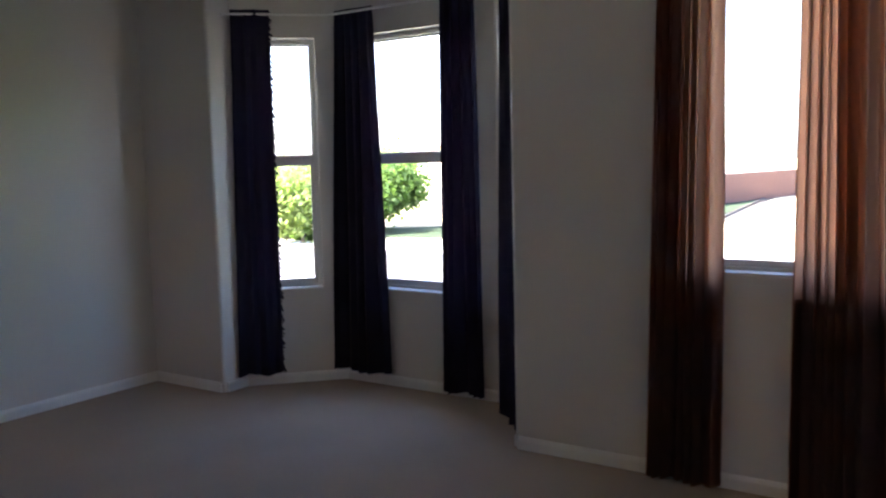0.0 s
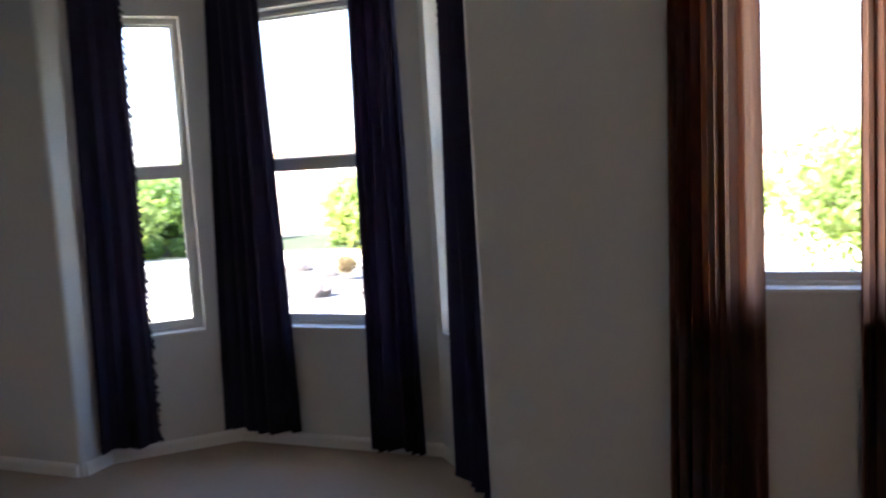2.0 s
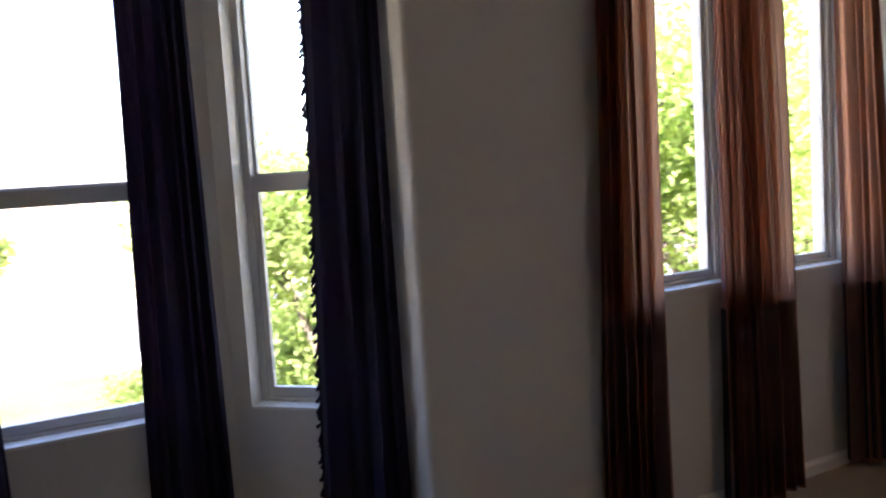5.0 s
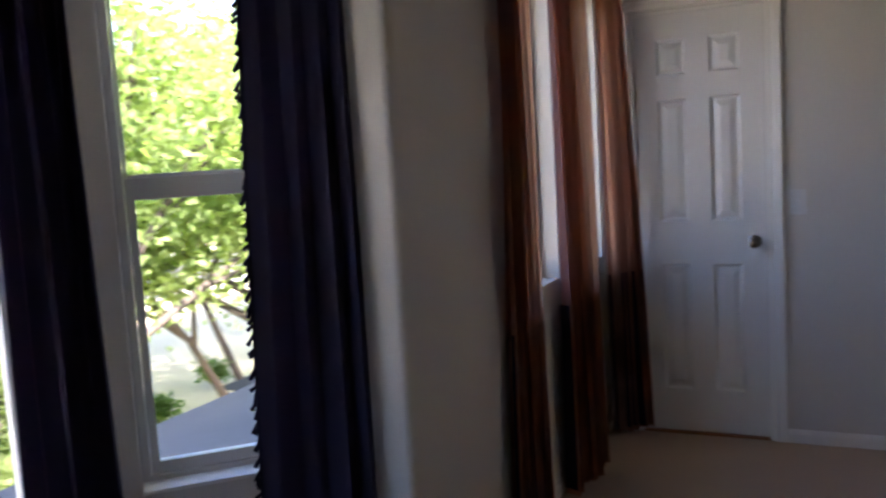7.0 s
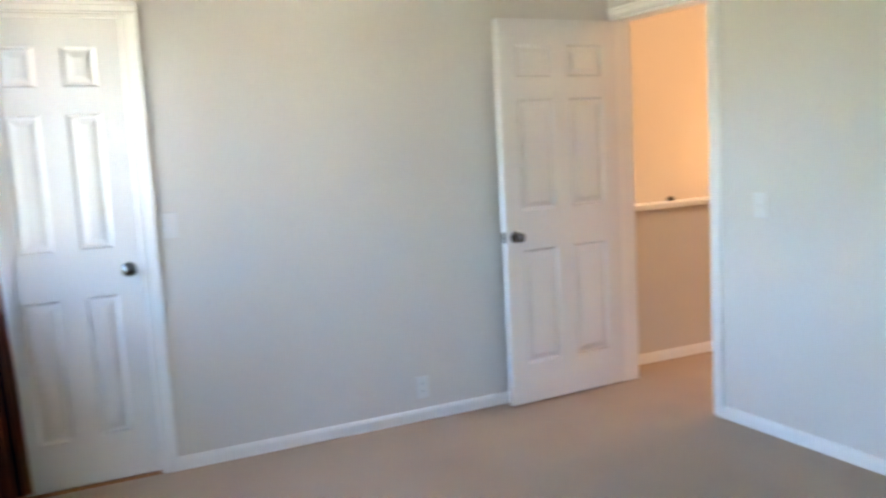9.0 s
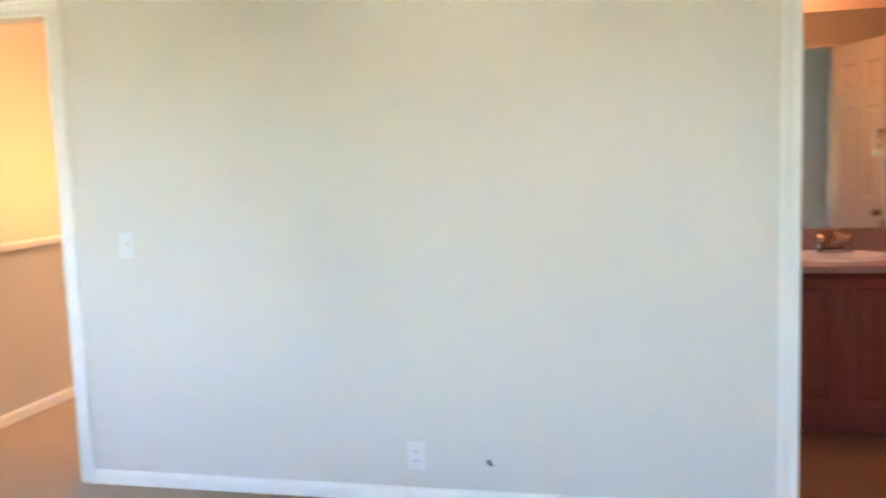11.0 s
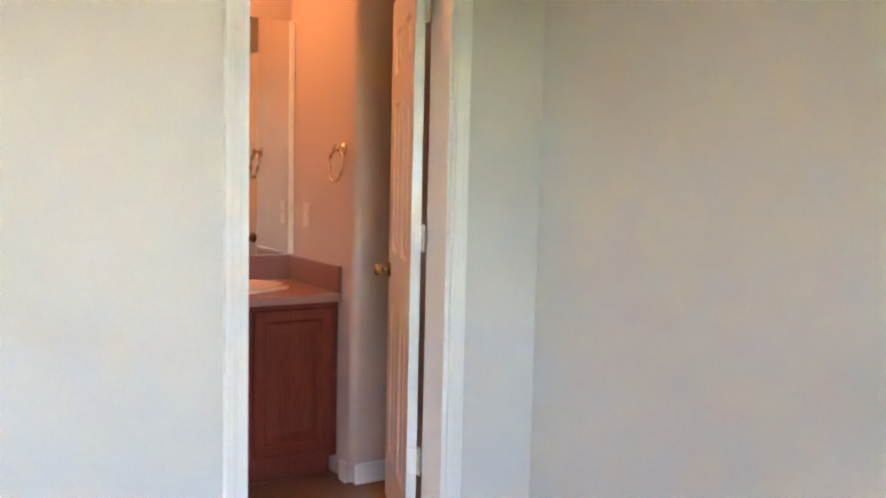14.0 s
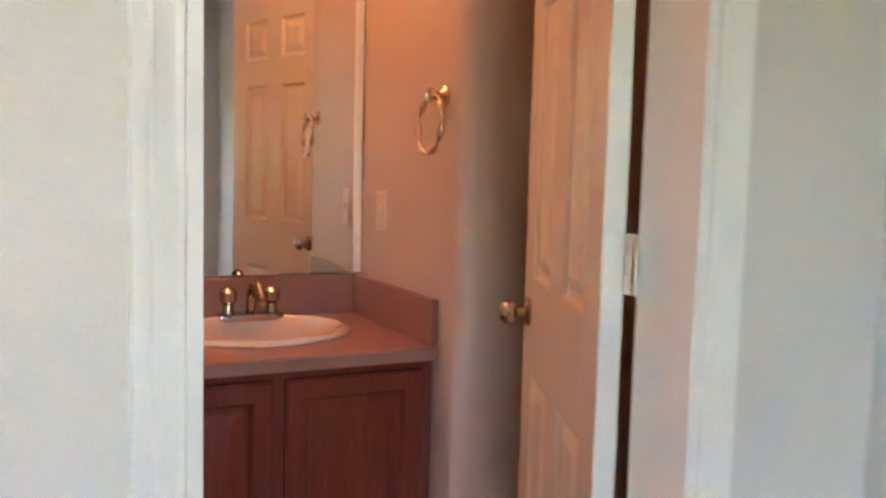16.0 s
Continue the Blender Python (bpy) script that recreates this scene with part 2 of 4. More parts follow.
bm = bmesh.new()
box(bm, 0, XE, YS, 0, -0.10, 0)
box(bm, BL, BR, 0, RET, -0.10, 0)
v = [bm.verts.new(c) for c in ((BL, RET, 0), (BR, RET, 0), (CR, BAY, 0), (CL, BAY, 0))]
bm.faces.new(v)
box(bm, 4.03, 4.795, YS - 0.12, YS, -0.10, 0)
structure("floor", bm, CARPET, "worn beige cut-pile carpet over the bedroom floor", "floor")
bm = bmesh.new()
box(bm, 2.2, 5.02, -6.4, YS - 0.12, -0.10, -0.001)
structure("floor_hall", bm, CARPET, "beige cut-pile carpet on the hall landing", "floor")
bm = bmesh.new()
box(bm, -0.9, 2.05, -5.1, YS - 0.06, -0.10, -0.006)
structure("floor_bathroom", bm, VINYLFLOOR, "brown vinyl bathroom floor", "floor")
bm = bmesh.new()
box(bm, -0.2, XE + 0.2, YS - 0.0, 1.0, H, H + 0.12)
structure("ceiling", bm, CEIL, "plain off-white bedroom ceiling", "ceiling")
bm = bmesh.new()
box(bm, -0.9, 2.05, -5.15, YS - 0.002, 2.50, 2.62)
structure("ceiling_bathroom", bm, CEIL, "plain off-white bathroom ceiling", "ceiling")
bm = bmesh.new()
box(bm, 2.17, 7.0, -6.5, YS - 0.002, H, H + 0.12)
structure("ceiling_hall", bm, CEIL, "plain off-white hall ceiling", "ceiling")

# outer and inner walls, bodies to the left of their run
W = "smooth greige painted drywall"
structure("wall_west", wall_mesh((0, YS), (0, 0), T, 0, H, []), PAINT, W + " side wall", "wall")
structure("wall_north_corner", wall_mesh((0, 0), (BL - 0.02, 0), RET, -0.05, H, []), PAINT, W + " beside the bay", "wall")
NW1, NW2 = (3.505, 4.05), (4.15, 4.76)
bmn = wall_mesh((BR + 0.02, 0), (XE + T, 0), RET, -0.05, H, [(NW1[0] - BR - 0.02, NW1[1] - BR - 0.02, NS, HEAD), (NW2[0] - BR - 0.02, NW2[1] - BR - 0.02, NS, HEAD)])
structure("wall_north", bmn, PAINT, W + " with two narrow windows", "wall")


def bay_corner(name, x, side):
    """Rounded drywall corner and the short return into the bay."""
    bm = bmesh.new()
    n = 8
    r = 0.02
    pts = []
    cx = x - side * r
    for k in range(n + 1):
        a = math.pi / 2 * k / n
        pts.append((cx + side * r * math.sin(a), r - r * math.cos(a)))
    pts += [(x, RET), (cx, RET)]
    lo = [bm.verts.new((px, py, 0)) for px, py in pts]
    hi = [bm.verts.new((px, py, H)) for px, py in pts]
    k = len(pts)
    for i in range(k):
        bm.faces.new((lo[i], lo[(i + 1) % k], hi[(i + 1) % k], hi[i]))
    bm.faces.new(lo)
    bm.faces.new(hi)
    return structure(name, bm, PAINT, "rounded drywall corner of the window bay", "wall", True)


bay_corner("wall_bay_corner_1", BL, 1)
bay_corner("wall_bay_corner_2", BR, -1)
OPL = (0.10, slant - 0.14)
structure("wall_bay_1", wall_mesh((BL, RET), (CL, BAY), T, -0.05, H, [(OPL[0], OPL[1], SILL, HEAD)]), PAINT, W + " slanting bay side", "wall")
OPC = (0.15, CR - CL - 0.15)
structure("wall_bay_2", wall_mesh((CL, BAY), (CR, BAY), T, -0.05, H, [(OPC[0], OPC[1], SILL, HEAD)]), PAINT, W + " bay front", "wall")
OPR = (0.07, slant - 0.15)
structure("wall_bay_3", wall_mesh((CR, BAY), (BR, RET), T, -0.05, H, [(OPR[0], OPR[1], SILL, HEAD)]), PAINT, W + " slanting bay side", "wall")
DC = (-0.150, -0.775)  # closet door, from the north
structure("wall_east", wall_mesh((XE, 0), (XE, YS), T, 0, H, [(-DC[0], -DC[1], 0, 2.045)]), PAINT, W + " with a closet door", "wall")
HD = (4.03, 4.795)
BD = (0.360, 1.053)
structure("wall_south", wall_mesh((XE + T, YS), (-0.95, YS), 0.12, 0, H, [(XE + T - HD[1], XE + T - HD[0], 0, 2.06), (XE + T - BD[1], XE + T - BD[0], 0, 2.06)]), PAINT, W + " with two doorways", "wall")
# closet behind its door
structure("wall_closet", wall_mesh((XE + 0.65, 0.1), (XE + 0.65, -1.2), 0.1, 0, H, []), PAINT, W + " closing the closet", "wall")

# unseen closet enclosure, added to keep daylight from leaking round the door
for nm, x0, x1, y0, y1, z0, z1 in (("wall_closet_north", XE + T, XE + 0.65, -0.02, 0.1, -0.05, H), ("wall_closet_south", XE + T, XE + 0.75, -1.30, -1.202, -0.05, H),
                                   ("floor_closet", XE + T - 0.02, XE + 0.75, -1.20, 0.1, -0.10, -0.003), ("ceiling_closet", XE + 0.2, XE + 0.75, -1.3, 0.1, H, H + 0.12)):
    bm = bmesh.new()
    box(bm, x0, x1, y0, y1, z0, z1)
    structure(nm, bm, CARPET if nm[0] == "f" else PAINT, "plain closet " + nm.split("_")[0] + " behind the closed door", nm.split("_")[0])
# unseen slab added under the floor edges to stop light leaks
bm = bmesh.new()
box(bm, BL - 0.1, BR + 0.1, 0.0, BAY + 0.12, -0.15, -0.012)
box(bm, XE - 0.05, XE + T, YS, 0.0, -0.15, -0.012)
structure("floor_light_seal", bm, CONCRETE, "unseen slab under the bay, added to stop light leaks", "floor")

# bathroom and hall
BW, BN, BB = 0.25, -4.264, -4.985
structure("wall_bathroom_west", wall_mesh((BW, BB), (BW, BN - 0.04), 1.1, 0, 2.5, []), LAMPTINT, "drywall beside the vanity, tinted with lamp glow", "wall")
bm = bmesh.new()
pts = [(BW - 0.04 + 0.04 * math.cos(math.pi / 2 * k / 10), BN - 0.04 + 0.04 * math.sin(math.pi / 2 * k / 10)) for k in range(11)] + [(-0.85, BN), (-0.85, BN - 0.04)]
lo = [bm.verts.new((a, b, 0)) for a, b in pts]
hi = [bm.verts.new((a, b, 2.5)) for a, b in pts]
for i in range(len(pts)):
    bm.faces.new((lo[i], lo[(i + 1) % len(pts)], hi[(i + 1) % len(pts)], hi[i]))
bm.faces.new(lo)
bm.faces.new(hi)
structure("wall_bathroom_corner", bm, LAMPTINT, "rounded drywall corner in the bathroom", "wall", True)
structure("wall_bathroom_south", wall_mesh((2.05, BB), (-0.9, BB), 0.1, 0, 2.5, []), LAMPTINT, "drywall behind the vanity mirror, tinted with lamp glow", "wall")
structure("wall_bathroom_east", wall_mesh((2.05, YS - 0.12), (2.05, BB - 0.1), 0.1, 0, 2.5, []), ORANGE, "plain bathroom drywall", "wall")
structure("wall_bathroom_far", wall_mesh((-0.85, BN - 0.1), (-0.85, YS - 0.12), 0.1, 0, 2.5, []), ORANGE, "plain bathroom drywall", "wall")
structure("wall_hall_west", wall_mesh((2.2, -6.4), (2.2, YS - 0.12), 0.05, 0, H, []), ORANGE, "plain hall drywall", "wall")
structure("wall_hall_south", wall_mesh((7.0, -6.4), (2.15, -6.4), 0.1, -2.8, H, []), ORANGE, "plain hall drywall", "wall")
structure("wall_stair_east", wall_mesh((6.3, YS - 0.0), (6.3, -6.4), 0.1, -2.8, H, []), ORANGE, "warm-lit drywall of the stairwell", "wall")
structure("wall_stair_north", wall_mesh((5.02, YS - 0.12), (6.4, YS - 0.12), 0.12, -2.8, H, []), ORANGE, "plain stairwell drywall", "wall")
structure("wall_half", wall_mesh((5.02, YS - 0.12), (5.02, -6.4), 0.11, -0.1, 0.955, []), ORANGE, "half-height drywall beside the stairs", "wall")
bm = bmesh.new()
box(bm, 4.995, 5.155, -6.4, YS - 0.13, 0.957, 0.99, None, 0.006)
structure("trim_half_wall_cap", bm, TRIM, "white painted wooden cap of the half wall", "trim")
bm = bmesh.new()
box(bm, 5.02, 6.4, -6.4, YS, -2.9, -2.8)
structure("floor_stairwell", bm, CARPET, "beige carpet at the foot of the stairs", "floor")

# baseboards
for i, (a, b) in enumerate([((0, YS), (0, 0)), ((0, 0), (BL - 0.02, 0)), ((BL, 0.02), (BL, RET)), ((BL, RET), (CL, BAY)), ((CL, BAY), (CR, BAY)), ((CR, BAY), (BR, RET)), ((BR, RET), (BR, 0.02)), ((BR + 0.02, 0), (XE, 0)),
                            ((XE, 0), (XE, DC[0] + 0.06)), ((XE, DC[1] - 0.06), (XE, YS)), ((HD[0] - 0.06, YS), (BD[1] + 0.06, YS)), ((BD[0] - 0.06, YS), (0, YS)),
                            ((5.02, YS - 0.13), (5.02, -6.4))]):
    baseboard("baseboard_%d" % (i + 1), a, b)
for nm, a, b in (("baseboard_bathroom_1", (BW, -4.36), (BW, BN - 0.03)), ("baseboard_bathroom_2", (BW - 0.02, BN), (-0.8, BN))):
    m, n = along(a, b)
    bm = bmesh.new()
    box(bm, 0, n, -0.013, 0, -0.006, 0.085, m, 0.003)
    structure(nm, bm, TRIM, "white painted baseboard at the bathroom corner", "baseboard")


# ---- windows ----
def window(name, p0, p1, s0, s1, lo, hi, label, fixed=False):
    """Single-hung vinyl window in a drywall recess: frame, two sashes, meeting rail, panes, sill board."""
    m, _ = along(p0, p1)
    th = thing(name, m, label, "window", kind="structure")
    d0, d1 = 0.075, 0.135
    bm = bmesh.new()
    fw = 0.027
    ring_frame(bm, s0, s1, lo, hi, fw, d0, d1)
    part("window_frame", bm, VINYL, th)
    mid = lo + (hi - lo) * 0.52
    e0, e1 = s0 + fw + 0.001, s1 - fw - 0.001
    # name, low, high, depth, stile, top rail, bottom rail
    if fixed:
        sashes = (("sash", lo + fw, hi - fw, 0.092, 0.020, 0.018, 0.026),)
    else:
        sashes = (("lower_sash", lo + fw, mid + 0.026, 0.082, 0.022, 0.060, 0.034), ("upper_sash", mid - 0.016, hi - fw, 0.108, 0.009, 0.010, 0.050))
    for nm, a, b, dy, stile, top, foot in sashes:
        bm = bmesh.new()
        ring_frame(bm, e0, e1, a, b, stile, dy, dy + 0.022, top, foot, 0.002)
        sash = part(nm, bm, VINYL, th)
        bm = bmesh.new()
        box(bm, e0 + stile - 0.004, e1 - stile + 0.004, dy + 0.009, dy + 0.013, a + foot - 0.004, b - top + 0.004)
        pane = part("pane", bm, GLASS, sash)
        pane.visible_shadow = False
    bm = bmesh.new()
    box(bm, s0 + 0.002, s1 - 0.002, -0.004, d0 - 0.001, lo + 0.001, lo + 0.012, None, 0.003)
    part("window_sill", bm, TRIM, th, "thin white sill board")
    return th


WL = "tall narrow white vinyl single-hung window in the bay"
window("window_1", (BL, RET), (CL, BAY), OPL[0], OPL[1], SILL, HEAD, WL)
window("window_2", (CL, BAY), (CR, BAY), OPC[0], OPC[1], SILL, HEAD, "wider white vinyl single-hung window at the bay front")
window("window_3", (CR, BAY), (BR, RET), OPR[0], OPR[1], SILL, HEAD, WL)
window("window_4", (0, 0.0), (1, 0.0), NW1[0], NW1[1], NS, HEAD, "narrow fixed white vinyl window beside the bay pier", True)
window("window_5", (0, 0.0), (1, 0.0), NW2[0], NW2[1], NS, HEAD, "narrow fixed white vinyl window by the closet corner", True)


# ---- curtains ----
def curtain(name, top, bottom, z0, z1, folds, amp, material, label, group, bow=0.0, fringe=0, seed=0, flare=1.3, lap=0.8, double=None, blocked=False):
    """A hanging panel: top and bottom give the plan line (x0, y0, x1, y1) of its edges; folds deepen towards the hem."""
    rnd = random.Random(seed)
    th = thing(name, pose((top[0] + top[2]) / 2, (top[1] + top[3]) / 2, 0), label, "curtain", group)
    ox, oy = (top[0] + top[2]) / 2, (top[1] + top[3]) / 2
    nu, nz = folds * 18, 26
    ph = [rnd.uniform(0, 6.28) for _ in range(6)]
    bm = bmesh.new()
    grid = []

    def spot(u, k):
        a = [top[i] * (1 - k) + bottom[i] * k for i in range(4)]
        dx, dy = a[2] - a[0], a[3] - a[1]
        n = math.hypot(dx, dy)
        ph_u = 2 * math.pi * folds * (u + 0.045 * math.sin(5.5 * u + ph[0]) + 0.022 * math.sin(12 * u + ph[3]) + 0.016 * k * math.sin(13 * u + ph[1])) + ph[2] + 0.4 * k * math.sin(3 * u + ph[3])
        edge = min(1.0, 9 * u, 9 * (1 - u))
        size = 0.70 + 0.22 * math.sin(2 * math.pi * folds * 0.37 * u + ph[4]) + 0.14 * math.sin(2 * math.pi * folds * 0.21 * u + 2.2 * k + ph[1])
        uu = u + edge * size * lap / (2 * math.pi * folds) * math.sin(2 * ph_u + 0.6) * 0.62 * min(1.0, 0.2 + 10 * k)
        f = amp * size * (0.75 + (flare - 0.75) * k) * min(1.0, 0.3 + 14 * k) * math.sin(ph_u) + bow * math.sin(math.pi * k) + 0.006 * math.sin(5 * k + 9 * u + ph[5])
        return Vector((a[0] + dx * uu + dy / n * f - ox, a[1] + dy * uu - dx / n * f - oy, z1 + (z0 - z1) * k + (0.008 * math.sin(9 * u + ph[1]) if k == 1 else 0)))

    for j in range(nz + 1):
        grid.append([bm.verts.new(spot(i / nu, j / nz)) for i in range(nu + 1)])
    for j in range(nz):
        for i in range(nu):
            bm.faces.new((grid[j][i], grid[j][i + 1], grid[j + 1][i + 1], grid[j + 1][i]))
    part("cloth_panel", bm, material, th, "", True)
    if blocked:
        # added dark sheet behind the lower half; stops light glowing through below the sill
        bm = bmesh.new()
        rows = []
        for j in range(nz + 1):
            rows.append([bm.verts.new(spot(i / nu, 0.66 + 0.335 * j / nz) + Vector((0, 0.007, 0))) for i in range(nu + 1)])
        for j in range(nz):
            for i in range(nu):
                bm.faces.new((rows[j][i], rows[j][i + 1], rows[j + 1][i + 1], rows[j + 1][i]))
        part("light_block", bm, PLUM, th, "added dark sheet that blocks light below the sill", True)
    if double:
        # second cloth layer behind parts: pleats folded back, wide bands added to block daylight
        bm = bmesh.new()
        for a0, a1 in double:
            rows = []
            ns = max(4, round(nu * (a1 - a0)))
            for j in range(nz + 1):
                row = []
                for i in range(ns + 1):
                    q = spot(a0 + (a1 - a0) * i / ns, 0.004 + 0.992 * j / nz)
                    row.append(bm.verts.new(q + Vector((0.004 * math.sin(i * 0.9), 0.012 + 0.003 * math.sin(i * 0.55 + ph[2]), 0))))
                rows.append(row)
            for j in range(nz):
                for i in range(ns):
                    bm.faces.new((rows[j][i], rows[j][i + 1], rows[j + 1][i + 1], rows[j + 1][i]))
        part("fold_light_block", bm, material, th, "", True)
    bm = bmesh.new()
    for side in (0, 1):
        for j in range(nz):
            tube(bm, spot(side, j / nz), spot(side, (j + 1) / nz), 0.0035, None, 6)
    for i in range(nu):
        tube(bm, spot(i / nu, 1.0), spot((i + 1) / nu, 1.0), 0.004, None, 5)
    part("hem", bm, material, th, "", True)
    if fringe:
        bm = bmesh.new()
        e = 0 if fringe < 0 else 1
        for k in range(90):
            q = spot(e, (k + 0.5) / 90)
            dx, dy = bottom[2] - bottom[0], bottom[3] - bottom[1]
            n = math.hypot(dx, dy)
            s = -1 if e == 0 else 1
            q = q + Vector((0, 0, rnd.uniform(-0.008, 0.008)))
            w = 0.004 + 0.014 * rnd.random()
            tube(bm, q, q + Vector((s * dx / n * w, s * dy / n * w, -0.012 - 0.026 * rnd.random())), 0.0035, 0.0065, 6)
        tagged(part("fringe", bm, material, th, "", True), "short knotted fringe along the edge", kind="stuff")
    return th


GB, GN = "bay curtains", "north window curtains"
LB = "dark plum floor-length curtain with fringed edge in the bay"
curtain("curtain", (0.690, 0.140, 0.845, 0.295), (0.655, 0.105, 0.845, 0.290), 0.085, 2.288, 4, 0.016, PLUM, LB, GB, fringe=1, seed=1)
curtain("curtain", (1.120, 0.572, 1.402, 0.578), (1.040, 0.555, 1.466, 0.56), 0.085, 2.284, 6, 0.022, PLUM, "dark plum floor-length curtain between two bay windows", GB, seed=2)
curtain("curtain", (1.905, 0.555, 2.120, 0.555), (1.868, 0.55, 2.145, 0.55), 0.045, 2.284, 5, 0.022, PLUM, "dark plum floor-length curtain between two bay windows", GB, seed=3)
curtain("curtain", (2.435, 0.280, 2.612, 0.103), (2.385, 0.330, 2.615, 0.100), 0.055, 2.288, 4, 0.020, PLUM, LB, GB, fringe=-1, seed=4)
LN = "rust-brown floor-length curtain glowing where daylight passes through"
curtain("curtain", (3.375, -0.06, 3.635, -0.06), (3.32, -0.062, 3.625, -0.065), 0.02, 2.32, 6, 0.026, RUST, LN, GN, seed=5, lap=1.2, blocked=True, double=((0.0, 0.42), (0.52, 0.60), (0.74, 0.82)))
curtain("curtain", (3.915, -0.06, 4.225, -0.085), (3.905, -0.065, 4.28, -0.11), 0.02, 2.32, 8, 0.026, RUST, LN + ", between two windows", GN, seed=6, lap=1.2, blocked=True, double=((0.09, 0.13), (0.20, 0.25), (0.36, 0.68), (0.80, 0.85)))
curtain("curtain", (4.60, -0.06, 4.785, -0.125), (4.62, -0.075, 4.785, -0.225), 0.05, 2.32, 5, 0.020, RUST, LN + ", beside the closet door", GN, seed=7, lap=0.7, blocked=True, double=((0.22, 0.28), (0.50, 0.57), (0.80, 1.0)))


def rod(name, pts, label):
    th = thing(name, pose(*pts[0]), label, "curtain rod")
    bm = bmesh.new()
    q = [Vector(p) - Vector(pts[0]) for p in pts]
    for a, b in zip(q, q[1:]):
        tube(bm, a, b, 0.008, None, 10)
    part("pole", bm, TRIM, th, "", True)
    bm = bmesh.new()
    ball(bm, q[0], 0.012)
    part("end_cap", bm, TRIM, th, "", True)
    bm = bmesh.new()
    ball(bm, q[-1], 0.012)
    part("end_cap", bm, TRIM, th, "", True)
    return th


rod("curtain_rod", [(0.655, 0.105, 2.262), (1.105, 0.555, 2.262), (2.155, 0.555, 2.262), (2.605, 0.105, 2.262)], "thin white curtain rod bent round the bay")
rod("curtain_rod", [(3.34, -0.06, 2.29), (4.815, -0.06, 2.29)], "thin white curtain rod over the two narrow windows")


# ---- doors ----
def panel_door(name, w, label, handle_x, m, metal=None, h=2.03, hz=0.935):
    """Six-panel door, hinge edge at x = 0, thickness about y = 0, both faces alike."""
    metal = metal or NICKEL
    th = thing(name, m, label, "door", kind="structure")
    t = 0.0175
    st, mu = 0.105, 0.105
    c = (w - 2 * st - mu) / 2
    cols = [(st, st + c), (st + c + mu, w - st)]
    rows = [(0.21, 0.83), (1.035, 1.62), (1.73, 1.90)]
    bm = bmesh.new()
    box(bm, 0, st, -t, t, 0, h, None, 0.0015)
    box(bm, w - st, w, -t, t, 0, h, None, 0.0015)
    box(bm, st + c, st + c + mu, -t, t, 0, h)
    zz = [0] + [q for r in rows for q in r] + [h]
    for a, b in zip(zz[::2], zz[1::2]):
        for x0, x1 in cols:
            box(bm, x0, x1, -t, t, a, b)
    part("door_leaf", bm, DOOR, th)
    for x0, x1 in cols:
        for z0, z1 in rows:
            bm = bmesh.new()
            for s in (-1, 1):
                steps = [(0.0, t), (0.005, t - 0.003), (0.011, t - 0.0105), (0.021, t - 0.0115), (0.046, t - 0.0025), (0.050, t - 0.002)]
                rings = []
                for ins, dep in steps:
                    rings.append([bm.verts.new((px, s * dep, pz)) for px, pz in ((x0 + ins, z0 + ins), (x1 - ins, z0 + ins), (x1 - ins, z1 - ins), (x0 + ins, z1 - ins))])
                for a, b in zip(rings, rings[1:]):
                    for k in range(4):
                        bm.faces.new((a[k], a[(k + 1) % 4], b[(k + 1) % 4], b[k]))
                bm.faces.new(rings[-1])
            part("panel", bm, DOOR, th)
    for s in (-1, 1):
        bm = bmesh.new()
        hx = handle_x
        mm = Matrix.Translation((hx, s * t, hz)) @ Matrix.Rotation(radians(-90 * s), 4, "X")
        lathe(bm, [(0.032, 0), (0.032, 0.004), (0.024, 0.010), (0.012, 0.012), (0.011, 0.034)], 20, mm)
        lathe(bm, [(0.011, 0.028), (0.015, 0.031), (0.021, 0.036), (0.0255, 0.043), (0.0265, 0.050), (0.0245, 0.057), (0.019, 0.063), (0.011, 0.067), (0.003, 0.068)], 28, mm)
        if s > 0:
            bl = bmesh.new()
            box(bl, w - 0.0005, w + 0.0015, -0.012, 0.012, hz - 0.029, hz + 0.029, None, 0.0005)
            box(bl, w + 0.001, w + 0.009, -0.006, 0.006, hz - 0.008, hz + 0.008, None, 0.002)
            part("latch_plate", bl, metal, th)
        part("door_handle", bm, metal, th, "round metal knob", True)
    return th


